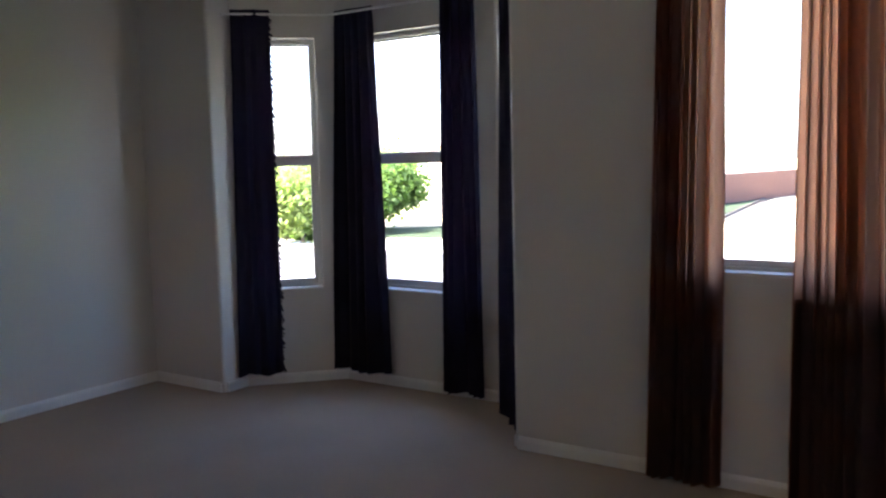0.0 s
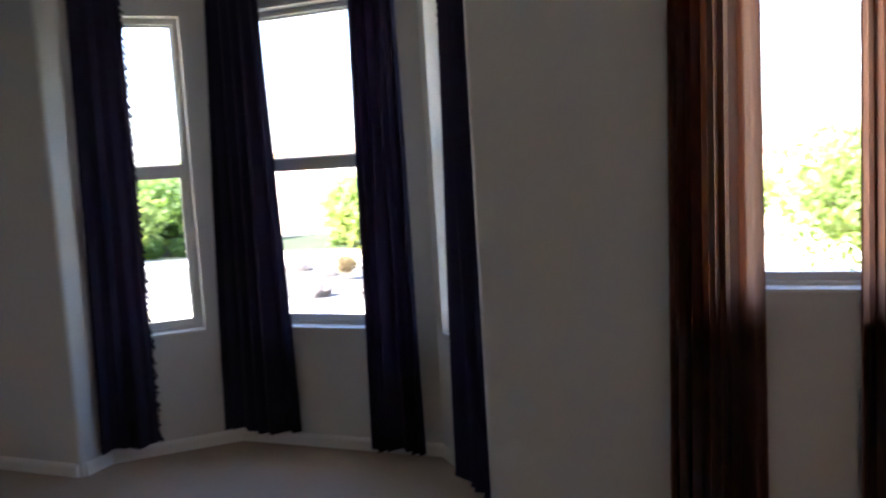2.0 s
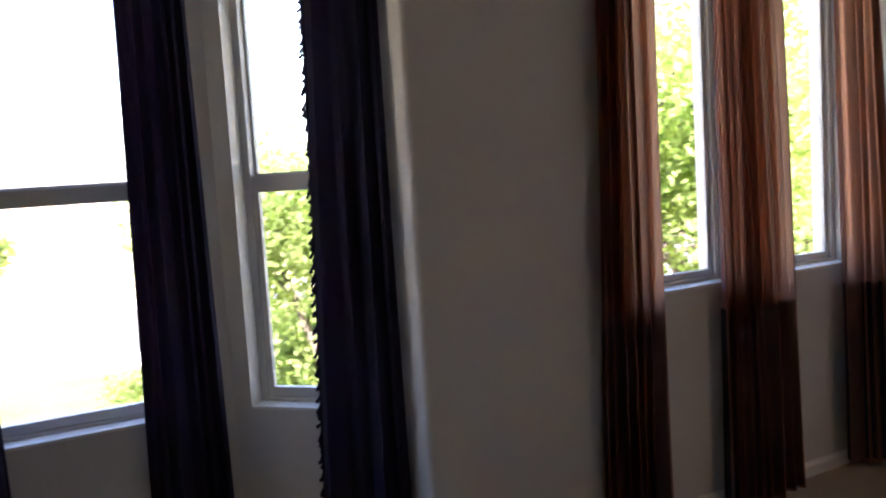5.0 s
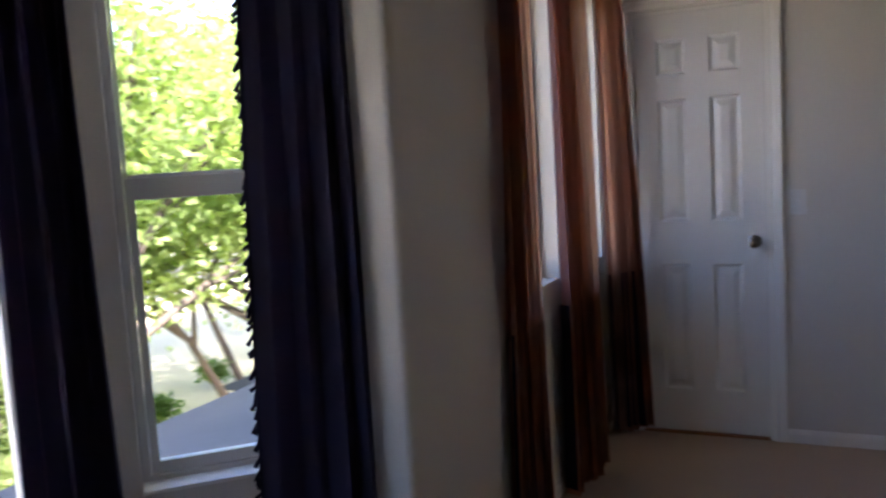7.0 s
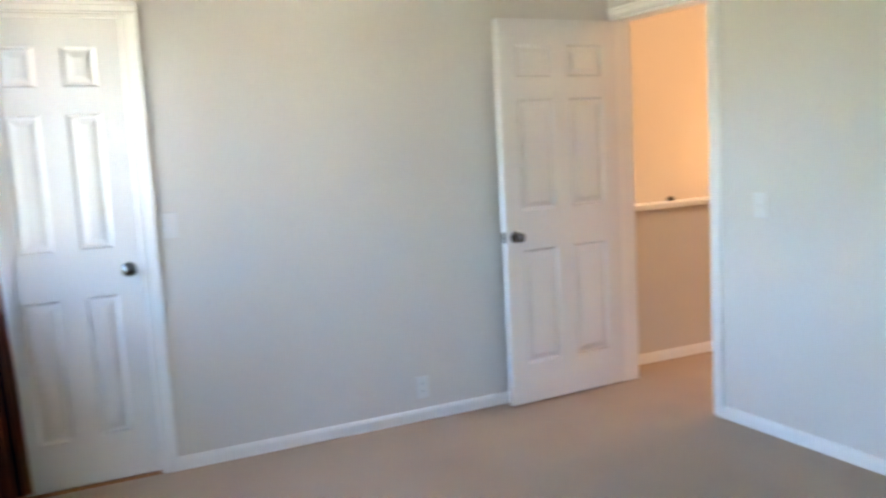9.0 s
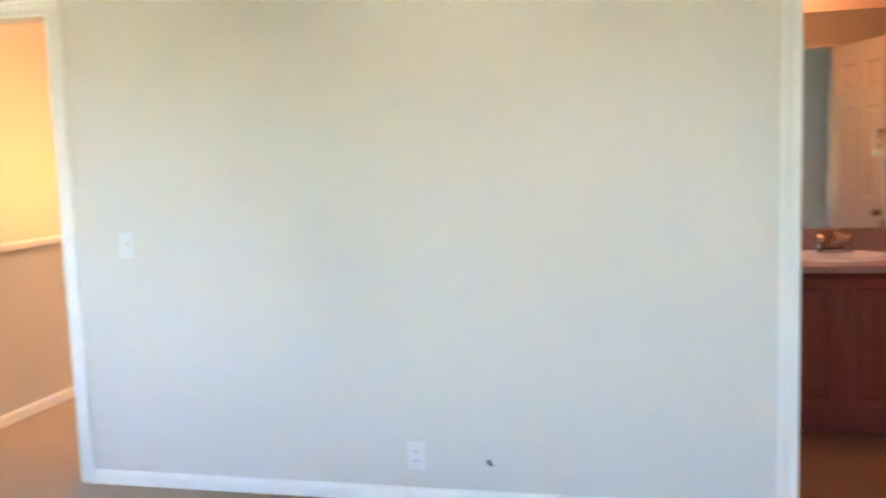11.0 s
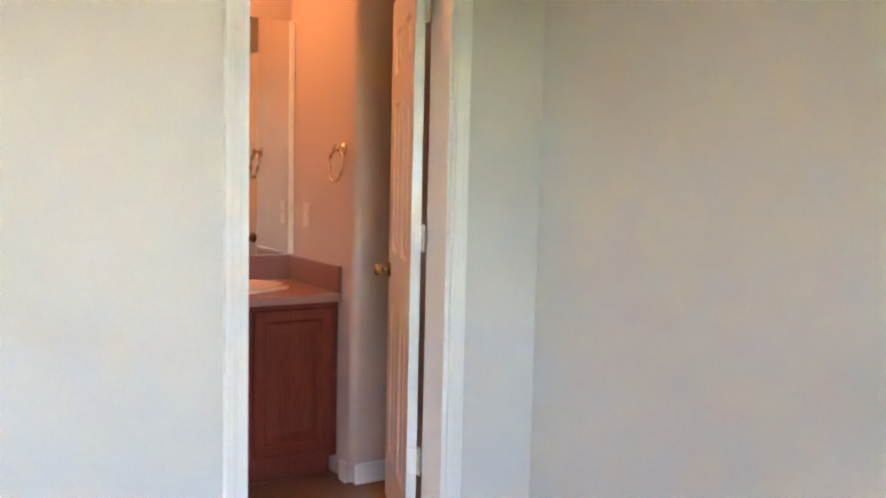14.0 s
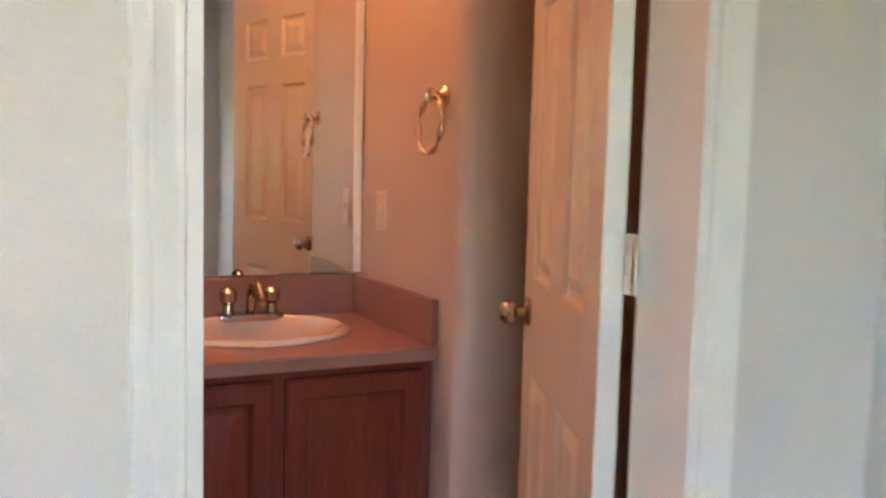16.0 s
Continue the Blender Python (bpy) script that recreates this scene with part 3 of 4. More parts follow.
def casing(name, p0, p1, s0, s1, hi, wide=0.057, sides=(True, True), label="white painted moulded door casing"):
    """Trim on the room face of a wall round an opening, and the jamb lining."""
    m, _ = along(p0, p1)
    th = thing(name, m, label, "trim", kind="structure")

    # colonial profile from the opening outwards: share of the width, height off the wall
    prof = ((0.0, 0.0), (0.0, 0.007), (0.05, 0.0095), (0.13, 0.0095), (0.18, 0.0075), (0.24, 0.0085), (0.48, 0.0135), (0.60, 0.0165), (0.66, 0.0140), (0.72, 0.0165), (0.94, 0.0180), (1.0, 0.0150), (1.0, 0.0))

    def strip(a0, a1, b0, b1, nm):
        bm = bmesh.new()
        ends = []
        for e in (0, 1):
            ring = []
            for q, d in prof:
                if nm == "head_casing":
                    ring.append(bm.verts.new(((a0, a1)[e], -d, b0 + q * (b1 - b0))))
                else:
                    ring.append(bm.verts.new((a1 + q * (a0 - a1) if a1 <= s0 else a0 + q * (a1 - a0), -d, (b0, b1)[e])))
            ends.append(ring)
        k = len(prof)
        for n in range(k):
            bm.faces.new((ends[0][n], ends[0][(n + 1) % k], ends[1][(n + 1) % k], ends[1][n]))
        bm.faces.new(ends[0])
        bm.faces.new(ends[1])
        part(nm, bm, TRIM, th, "", True)
    if sides[0]:
        strip(s0 - wide, s0 - 0.002, 0, hi + 0.002, "side_casing")
    if sides[1]:
        strip(s1 + 0.002, s1 + wide, 0, hi + 0.002, "side_casing")
    strip(s0 - (wide if sides[0] else 0), s1 + (wide if sides[1] else 0), hi + 0.004, hi + wide, "head_casing")
    return th


def jamb(name, p0, p1, s0, s1, hi, depth):
    m, _ = along(p0, p1)
    th = thing(name, m, "white painted door jamb with stop", "trim", kind="structure")
    for a0, a1, b0, b1 in ((s0 - 0.001, s0 + 0.016, 0, hi), (s1 - 0.016, s1 + 0.001, 0, hi), (s0 + 0.016, s1 - 0.016, hi - 0.016, hi + 0.001)):
        bm = bmesh.new()
        box(bm, a0, a1, -0.003, depth + 0.003, b0, b1, None, 0.002)
        part("jamb_board", bm, TRIM, th)
    return th


# closet door in the east wall
E0, E1 = (XE, 0), (XE, YS)
casing("trim_closet", E0, E1, -DC[0], -DC[1], 2.045)
jamb("trim_closet_jamb", E0, E1, -DC[0], -DC[1], 2.045, 0.12)
panel_door("door_1", 0.589, "closed white six-panel closet door", 0.535, Matrix.Translation((XE + 0.030, DC[0] - 0.018, 0.012)) @ Matrix.Rotation(radians(-90), 4, "Z"))
# orange strip stands in for the line of light under the closet door
bm = bmesh.new()
box(bm, XE - 0.004, XE + 0.10, DC[1] + 0.016, DC[0] - 0.016, 0.0, 0.009, None, 0.002)
structure("trim_closet_light_line", bm, wood("orange_light_line", (0.42, 0.20, 0.08), 0.45), "thin strip coloured as the orange line of light under the closet door", "threshold")
# hall door, swung back against the east wall
S0, S1 = (XE + T, YS), (-T, YS)
sx = lambda x: XE + T - x
casing("trim_hall_door", S0, S1, sx(HD[1]), sx(HD[0]), 2.06, sides=(False, True))
jamb("trim_hall_door_jamb", S0, S1, sx(HD[1]), sx(HD[0]), 2.06, 0.12)
ang = math.degrees(math.atan2(0.776, -0.043))
panel_door("door_2", 0.775, "open white six-panel bedroom door swung back to the wall", 0.715, Matrix.Translation((4.772, YS + 0.002, 0.012)) @ Matrix.Rotation(radians(ang), 4, "Z"), hz=0.905)
bm = bmesh.new()
box(bm, HD[0] + 0.0155, HD[0] + 0.018, YS - 0.045, YS - 0.015, 0.90, 0.96, None, 0.001)
structure("trim_strike_plate", bm, NICKEL, "metal strike plate in the door jamb", "strike plate")
# unidentified brown object, modelled as a small low dome
lump = thing("brown_object", pose(5.09, -3.98, 0.99), "small unidentified brown object lying on the half wall", "pine cone")
bm = bmesh.new()
lathe(bm, [(0.008, 0.0), (0.022, 0.006), (0.026, 0.014), (0.020, 0.024), (0.010, 0.030), (0.002, 0.032)], 12)
part("dome", bm, BARK, lump, "", True)
# bathroom door, open into the bathroom
casing("trim_bathroom_door", S0, S1, sx(BD[1]), sx(BD[0]), 2.06)
jamb("trim_bathroom_door_jamb", S0, S1, sx(BD[1]), sx(BD[0]), 2.06, 0.12)
door3 = panel_door("door_3", 0.66, "open white six-panel bathroom door", 0.60, Matrix.Translation((0.404, YS - 0.145, 0.006)) @ Matrix.Rotation(radians(-112), 4, "Z"), BRONZE, hz=0.957)
for z in (0.36, 1.13, 1.89):
    bm = bmesh.new()
    for k in range(3):
        tube(bm, (-0.012, -0.022, z - 0.045 + 0.031 * k), (-0.012, -0.022, z - 0.016 + 0.031 * k), 0.007, None, 12)
    box(bm, -0.003, 0.0005, -0.020, 0.014, z - 0.045, z + 0.045, None, 0.001)
    box(bm, -0.040, -0.010, -0.026, -0.022, z - 0.045, z + 0.045, None, 0.001)
    part("hinge", bm, TRIM, door3, "white painted butt hinge", True)


# ---- plates and small fittings ----
def plate(name, m, kind, cover=None):
    th = thing(name, m, ("plastic light switch plate on the bathroom wall, tinted like it" if cover else "white plastic light switch plate on the wall") if kind == "switch" else "white plastic duplex outlet low on the wall", "light switch" if kind == "switch" else "outlet")
    bm = bmesh.new()
    box(bm, -0.035, 0.035, -0.007, 0, -0.057, 0.057, None, 0.003)
    part("cover_plate", bm, cover or PLATE, th)
    if kind == "switch":
        bm = bmesh.new()
        box(bm, -0.005, 0.005, -0.016, -0.005, -0.006, 0.012, None, 0.002)
        part("toggle", bm, cover or PLATE, th)
    else:
        for dz in (-0.020, 0.020):
            bm = bmesh.new()
            box(bm, -0.016, 0.016, -0.0085, -0.005, dz - 0.014, dz + 0.014, None, 0.004)
            sock = part("socket", bm, PLATE, th)
            for dx in (-0.006, 0.006):
                bm = bmesh.new()
                box(bm, dx - 0.001, dx + 0.001, -0.0092, -0.008, dz - 0.004, dz + 0.005)
                part("slot", bm, BLACK, sock)
    return th


onE = lambda y, z: Matrix.Translation((XE, y, z)) @ Matrix.Rotation(radians(-90), 4, "Z")
onS = lambda x, z: Matrix.Translation((x, YS, z)) @ Matrix.Rotation(radians(180), 4, "Z")
plate("light_switch", onE(-0.893, 1.127), "switch")
plate("outlet", onE(-2.075, 0.175), "outlet")
plate("outlet", onS(2.488, 0.195), "outlet")
plate("light_switch", onS(3.73, 1.065), "switch")
cab = thing("cable_end", onS(2.185, 0.187), "short black cable end sticking out of the wall", "cable")
bm = bmesh.new()
tube(bm, (0, 0, 0), (-0.006, -0.014, 0.0), 0.006, 0.006, 10)
tube(bm, (-0.006, -0.014, 0.0), (0.016, -0.034, -0.006), 0.006, 0.005, 10)
part("plug", bm, BLACK, cab, "", True)
bm = bmesh.new()
lathe(bm, [(0.012, 0.0), (0.012, 0.002), (0.007, 0.003)], 14, Matrix.Rotation(radians(90), 4, "X"))
part("grommet", bm, PLATE, cab, "", True)

# ---- bathroom ----
vx0, vx1, vy0, vy1, vz = BW + 0.004, 1.55, -4.975, -4.405, 0.80
van = thing("vanity_cabinet", pose(0, 0, 0), "reddish cherry wood vanity cabinet against the wall", "cabinet")
for nm, b in (("side_panel", (vx0, vx0 + 0.018, vy0, vy1, 0.09, vz - 0.012)), ("side_panel", (vx1 - 0.018, vx1, vy0, vy1, 0.09, vz - 0.012)), ("bottom_panel", (vx0 + 0.018, vx1 - 0.018, vy0, vy1, 0.09, 0.108)),
              ("back_panel", (vx0 + 0.018, vx1 - 0.018, vy0, vy0 + 0.008, 0.108, vz - 0.012)), ("face_frame", (vx0 + 0.018, vx1 - 0.018, vy1 - 0.018, vy1, 0.108, vz - 0.012))):
    bm = bmesh.new()
    box(bm, *b, None, 0.001)
    part(nm, bm, CHERRY, van)
bm = bmesh.new()
box(bm, vx0 + 0.002, vx1 - 0.002, vy0, vy1 - 0.07, -0.006, 0.089)
part("toe_kick", bm, CHERRY, van)
for x0, x1 in ((0.285, 0.645), (0.675, 1.055), (1.085, 1.515)):
    bm = bmesh.new()
    z0, z1 = 0.13, 0.765
    y = vy1
    fr = 0.058

    def stepped(rings, fill):
        bm = bmesh.new()
        loops = [[bm.verts.new((px, y + q, pz)) for px, pz in ((x0 + e, z0 + e), (x1 - e, z0 + e), (x1 - e, z1 - e), (x0 + e, z1 - e))] for e, q in rings]
        for a, b in zip(loops, loops[1:]):
            for k in range(4):
                bm.faces.new((a[k], a[(k + 1) % 4], b[(k + 1) % 4], b[k]))
        if fill:
            bm.faces.new(loops[-1])
        return bm
    d = part("cabinet_door", stepped(((0, 0.0005), (0, 0.015), (0.006, 0.021), (fr - 0.010, 0.021), (fr - 0.004, 0.014), (fr, 0.006)), False), CHERRY, van)
    part("raised_panel", stepped(((fr - 0.003, 0.004), (fr + 0.012, 0.005), (fr + 0.040, 0.017), (fr + 0.044, 0.018)), True), CHERRY, d)
ct = thing("countertop", pose(0, 0, 0), "speckled brown laminate vanity top with backsplash", "countertop")
SX, SY = 0.62, -4.70
bm = bmesh.new()
n = 48
hole = [(SX + 0.02 + 0.235 * math.cos(2 * math.pi * k / n), SY + 0.183 * math.sin(2 * math.pi * k / n)) for k in range(n)]


def to_edge(x, y, inset):
    """The point on the counter's outline straight out from the bowl's middle."""
    dx, dy = x - SX - 0.02, y - SY
    k = min((((vx1 + 0.02 if dx > 0 else vx0) - SX - 0.02) / dx) if abs(dx) > 1e-9 else 1e9, (((-4.365 if dy > 0 else vy0) - SY) / dy) if abs(dy) > 1e-9 else 1e9)
    return SX + 0.02 + dx * k - (inset if dx > 0 else -inset) * (abs(dx * k) > 0.2), SY + dy * k - (inset if dy > 0 else -inset)


spokes = sorted(hole + [(SX + 0.02 + 0.235 * math.cos(a), SY + 0.183 * math.sin(a)) for a in (math.atan2((cy - SY) / 0.183, (cx - SX - 0.02) / 0.235) for cx in (vx0, vx1 + 0.02) for cy in (vy0, -4.365))], key=lambda q: math.atan2(q[1] - SY, q[0] - SX - 0.02))
loops = [[bm.verts.new((*q, vz - 0.010)) for q in spokes], [bm.verts.new((*to_edge(*q, 0), vz - 0.010)) for q in spokes], [bm.verts.new((*to_edge(*q, 0), vz + 0.019)) for q in spokes],
         [bm.verts.new((*to_edge(*q, 0.005), vz + 0.024)) for q in spokes], [bm.verts.new((*q, vz + 0.024)) for q in spokes]]
for a, b in zip(loops, loops[1:] + loops[:1]):
    for k in range(len(spokes)):
        bm.faces.new((a[k], a[(k + 1) % len(spokes)], b[(k + 1) % len(spokes)], b[k]))
top = part("top", bm, COUNTER, ct)
bm = bmesh.new()
box(bm, vx0, vx1 + 0.02, vy0, vy0 + 0.036, vz + 0.024, vz + 0.145, None, 0.004)
part("backsplash", bm, COUNTER, ct)
bm = bmesh.new()
box(bm, vx0, vx0 + 0.02, vy0 + 0.036, -4.37, vz + 0.024, vz + 0.145, None, 0.004)
part("side_splash", bm, COUNTER, ct)
sk = thing("sink", pose(SX + 0.02, SY, vz + 0.024), "oval drop-in porcelain sink in the vanity top", "sink")
bm = bmesh.new()
prof = [(0.03, -0.148), (0.13, -0.135), (0.20, -0.09), (0.226, -0.02), (0.228, 0.0005), (0.262, 0.0005), (0.262, 0.007), (0.252, 0.016), (0.238, 0.017), (0.224, 0.006), (0.214, -0.02), (0.19, -0.08), (0.125, -0.125), (0.03, -0.138)]
lathe(bm, prof, 40, Matrix.Diagonal((1, 0.78, 1, 1)))
part("basin", bm, PORCELAIN, sk, "", True)
bm = bmesh.new()
lathe(bm, [(0.026, -0.138), (0.026, -0.1355), (0.012, -0.1355)], 20)
part("drain", bm, CHROME, sk, "", True)
fc = thing("faucet", pose(SX - 0.008, -4.885, vz + 0.026), "chrome two-handle faucet on the vanity top", "faucet")
bm = bmesh.new()
box(bm, -0.08, 0.08, -0.025, 0.025, 0, 0.014, None, 0.006)
part("base", bm, CHROME, fc, "", True)
bm = bmesh.new()
pp = [(0, 0, 0.012), (0, 0.01, 0.05), (0, 0.035, 0.068), (0, 0.075, 0.066), (0, 0.105, 0.048)]
for a, b in zip(pp, pp[1:]):
    tube(bm, a, b, 0.012, 0.011, 14)
    ball(bm, b, 0.0115)
part("spout", bm, CHROME, fc, "", True)
for s in (-1, 1):
    bm = bmesh.new()
    lathe(bm, [(0.015, 0.012), (0.013, 0.03), (0.020, 0.036), (0.022, 0.052), (0.014, 0.060), (0.003, 0.062)], 18, Matrix.Translation((s * 0.055, 0, 0)))
    part("tap_handle", bm, CHROME, fc, "", True)
for o in fc.children:
    o.data.transform(Matrix.Diagonal((1.15, 1.3, 1.6, 1)))
mr = thing("mirror", pose(BW + 0.004, -4.942, 0, 0, 0, -1.8), "large frameless mirror over the vanity", "mirror")
bm = bmesh.new()
box(bm, 0.026, 1.24, -0.003, 0.003, vz + 0.150, 2.075)
part("mirror_glass", bm, MIRROR, mr)
bm = bmesh.new()
box(bm, 0.0, 0.0255, -0.030, 0.008, vz + 0.150, 2.075, None, 0.002)
part("edge_strip", bm, TRIM, mr, "white edge strip")
tr = thing("towel_ring", pose(BW, -4.372, 1.457), "polished brass towel ring on the bathroom wall", "towel ring")
bm = bmesh.new()
lathe(bm, [(0.027, 0), (0.027, 0.006), (0.016, 0.012), (0.011, 0.020), (0.014, 0.030), (0.020, 0.038), (0.018, 0.048), (0.004, 0.052)], 24, Matrix.Rotation(radians(90), 4, "Y"))
part("mount", bm, BRASS, tr, "", True)
bm = bmesh.new()
loops = []
for k in range(40):
    a = 2 * math.pi * k / 40
    c, out = Vector((0.034 + 0.012 * (1 - math.cos(a)) / 2, 0.068 * math.sin(a), -0.072 + 0.072 * math.cos(a))), Vector((0, math.sin(a), math.cos(a)))
    loops.append([bm.verts.new(c + 0.0070 * (1 + 0.42 * math.cos(7 * a)) * (out * math.cos(q * math.pi / 5) + Vector((1, 0, 0)) * math.sin(q * math.pi / 5))) for q in range(10)])
for a, c in zip(loops, loops[1:] + loops[:1]):
    for k in range(10):
        bm.faces.new((a[k], a[(k + 1) % 10], c[(k + 1) % 10], c[k]))
part("ring", bm, BRASS, tr, "", True)
plate("light_switch", Matrix.Translation((BW, -4.775, 1.15)) @ Matrix.Rotation(radians(90), 4, "Z"), "switch", TINTPLATE)

# ---- outside, one storey down ----
G = -3.0


def tree(name, x, y, h, spread, leaves, material, label, seed, low=0.35, size=0.09, lean=(0, 0), clear=-9.0, tight=0.075, bark=None):
    rnd = random.Random(seed)
    th = thing(name, pose(x, y, G), label, "tree", "garden trees")
    bm = bmesh.new()
    tips = []

    def limb(a, d, ln, r, depth):
        b = a + d * ln
        tube(bm, a, b, r, r * 0.68, 9 if depth < 2 else 6)
        if depth == 3:
            tips.append(b)
            return
        for k in range(3 if depth else 4):
            ax = Vector((rnd.uniform(-1, 1), rnd.uniform(-1, 1), rnd.uniform(-0.1, 0.5)))
            nd = (d * 0.75 + ax * 0.75 * spread).normalized()
            limb(a + d * ln * rnd.uniform(0.75, 1.0), nd, ln * rnd.uniform(0.55, 0.8), r * 0.6, depth + 1)
        tips.append(b)
    limb(Vector((0, 0, -0.05)), Vector((lean[0] + rnd.uniform(-0.08, 0.08), lean[1] + rnd.uniform(-0.08, 0.08), 1)).normalized(), h * low, 0.016 * h, 0)
    part("trunk", bm, bark or BARK, th, "", True)
    tips = [q for q in tips if q.z > clear]
    verts, faces = [], []
    for k in range(leaves):
        c = rnd.choice(tips) + Vector((rnd.gauss(0, 1), rnd.gauss(0, 1), rnd.gauss(0, 0.8))) * h * tight
        if c.z < clear:
            continue
        e = Euler((rnd.uniform(-1.2, 1.2), rnd.uniform(-1.2, 1.2), rnd.uniform(0, 6.28))).to_matrix()
        s = size * rnd.uniform(0.6, 1.4)
        i = len(verts)
        for q in ((-0.5, 0, 0), (0, -0.28, 0.06), (0.5, 0, 0), (0, 0.28, 0.06)):
            verts.append(c + e @ (Vector(q) * s))
        faces.append((i, i + 1, i + 2, i + 3))
    me = bpy.data.meshes.new("crown")
    me.from_pydata(verts, [], faces)
    me.materials.append(material)
    cr = new("crown", me)
    cr.parent = th
    return th


def house(name, m, w, d, h, label, windows):
    th = thing(name, m, label, "house")
    bm = bmesh.new()
    box(bm, 0, w, 0, d, -0.2, h)
    part("wall", bm, STUCCO, th)
    bm = bmesh.new()
    e, r = 0.5, 1.7
    p = [(-e, -e, h), (w + e, -e, h), (w + e, d + e, h), (-e, d + e, h), (d / 2, d / 2, h + r), (w - d / 2, d / 2, h + r)]
    vs = [bm.verts.new(q) for q in p]
    for f in ((0, 1, 5, 4), (1, 2, 5), (2, 3, 4, 5), (3, 0, 4), (3, 2, 1, 0)):
        bm.faces.new([vs[i] for i in f])
    part("roof", bm, ROOFTILE, th)
    for x0, x1, z0, z1 in windows:
        bm = bmesh.new()
        for a in ((x0 - 0.07, x0, z0 - 0.07, z1 + 0.07), (x1, x1 + 0.07, z0 - 0.07, z1 + 0.07), (x0, x1, z1, z1 + 0.07), (x0, x1, z0 - 0.07, z0)):
            box(bm, a[0], a[1], -0.05, 0.02, a[2], a[3])
        wd = part("window", bm, TRIM, th)
        bm = bmesh.new()
        box(bm, x0, x1, -0.02, 0.01, z0, z1)
        part("pane", bm, DARKGLASS, wd)
    return th


bm = bmesh.new()
box(bm, -500, 500, -400, 700, G - 0.3, G)
structure("ground", bm, GRAVEL, "pale dry gravel ground around the houses", "ground")
bm = bmesh.new()
box(bm, -150, 150, 21.0, 30.0, G - 0.1, G + 0.012)
structure("road", bm, ASPHALT, "sunlit grey asphalt street", "road")
bm = bmesh.new()
box(bm, 14.0, 45.0, 5.5, 10.5, G - 0.1, G + 0.015)
structure("road_drive", bm, DRIVE, "grey asphalt driveway beside the house", "road")
for nm, a, b in (("pavement_1", 19.2, 20.85), ("pavement_2", 30.15, 31.8)):
    bm = bmesh.new()
    box(bm, -150, 150, a, b, G - 0.1, G + 0.13, None, 0.02)
    structure(nm, bm, CONCRETE, "pale concrete pavement with raised kerb", "pavement")
bm = bmesh.new()
rim = ((-30, 35.5), (-17, 37.3), (-12.3, 39), (-11.6, 48), (-13.6, 62), (-15.5, 80), (-19.6, 68), (-19.6, 50), (-31, 41))
for z in (G - 0.1, G + 0.06):
    bm.faces.new([bm.verts.new((x, y, z)) for x, y in rim])
bm.verts.ensure_lookup_table()
n = len(rim)
for k in range(n):
    bm.faces.new([bm.verts[k], bm.verts[(k + 1) % n], bm.verts[n + (k + 1) % n], bm.verts[n + k]])
structure("ground_lawn", bm, GRASS, "wedge of green lawn across the street", "lawn")


def bed(name, x, y, rx, ry, material, label, seed):
    """A low bed of soil with an uneven rim, a little proud of the ground."""
    rnd = random.Random(seed)
    bm = bmesh.new()
    lo, hi = [], []
    for k in range(28):
        a, q = 2 * math.pi * k / 28, rnd.uniform(0.86, 1.1)
        lo.append(bm.verts.new((x + rx * q * math.cos(a), y + ry * q * math.sin(a), G - 0.05)))
        hi.append(bm.verts.new((x + rx * q * 0.97 * math.cos(a), y + ry * q * 0.97 * math.sin(a), G + 0.035)))
    for k in range(28):
        bm.faces.new((lo[k], lo[(k + 1) % 28], hi[(k + 1) % 28], hi[k]))
    bm.faces.new(hi)
    structure(name, bm, material, label, "ground")


bed("ground_bed_1", 6.2, 13.5, 5.6, 9.0, COVER, "yellow-green ground cover under the garden trees", 1)
bed("ground_bed_2", -33.5, 37.5, 8.5, 4.2, MULCH, "brown mulch bed under the trees across the street", 2)
bed("ground_bed_3", -8.6, 25.3, 1.1, 0.8, REDSOIL, "small reddish soil patch by the street", 3)


def boulder(x, y, size, seed):
    rnd = random.Random(seed)
    th = thing("boulder", pose(x, y, G), "brown landscape boulder on pale gravel", "boulder", "street boulders")
    bm = bmesh.new()
    bmesh.ops.create_icosphere(bm, subdivisions=3, radius=1.0)
    ph = [rnd.uniform(0, 6.28) for _ in range(4)]
    for v in bm.verts:
        c = v.co
        q = 1 + 0.14 * math.sin(3 * c.x + ph[0]) * math.cos(2.6 * c.y + ph[1]) + 0.09 * math.sin(5 * c.z + 4 * c.x + ph[2]) + 0.05 * rnd.uniform(-1, 1)
        v.co = Vector((c.x * 1.25 * q, c.y * 0.9 * q, max(c.z * 0.7 * q, -0.3) + 0.25)) * size
    part("stone", bm, ROCK, th)


for i, (x, y, q) in enumerate(((-16.2, 28.6, 0.5), (-13.9, 27.0, 0.45), (-11.6, 22.0, 0.6), (-10.6, 23.2, 0.4), (-9.9, 22.4, 0.5))):
    boulder(x, y, q, 200 + i)
house("house", pose(-19.8, 53, G, 0, 0, 90), 30, 15, 5.6, "pale stucco house across the street with a tiled roof", [(4, 5.4, 0.9, 2.1), (12, 13.4, 0.9, 2.1), (20, 21.4, 0.9, 2.1), (4, 5.4, 3.6, 4.8), (12, 13.4, 3.6, 4.8), (20, 21.4, 3.6, 4.8)])
house("house", pose(-12, 100, G), 24, 12, 3.4, "pale stucco house beyond the red block wall", [(2, 3.4, 0.9, 2.1)])
bw = thing("garden_wall", pose(-17.5, 66, G, 0, 0, math.degrees(math.atan2(29, 3.5))), "red block garden wall beside the lawn", "garden wall")
bm = bmesh.new()
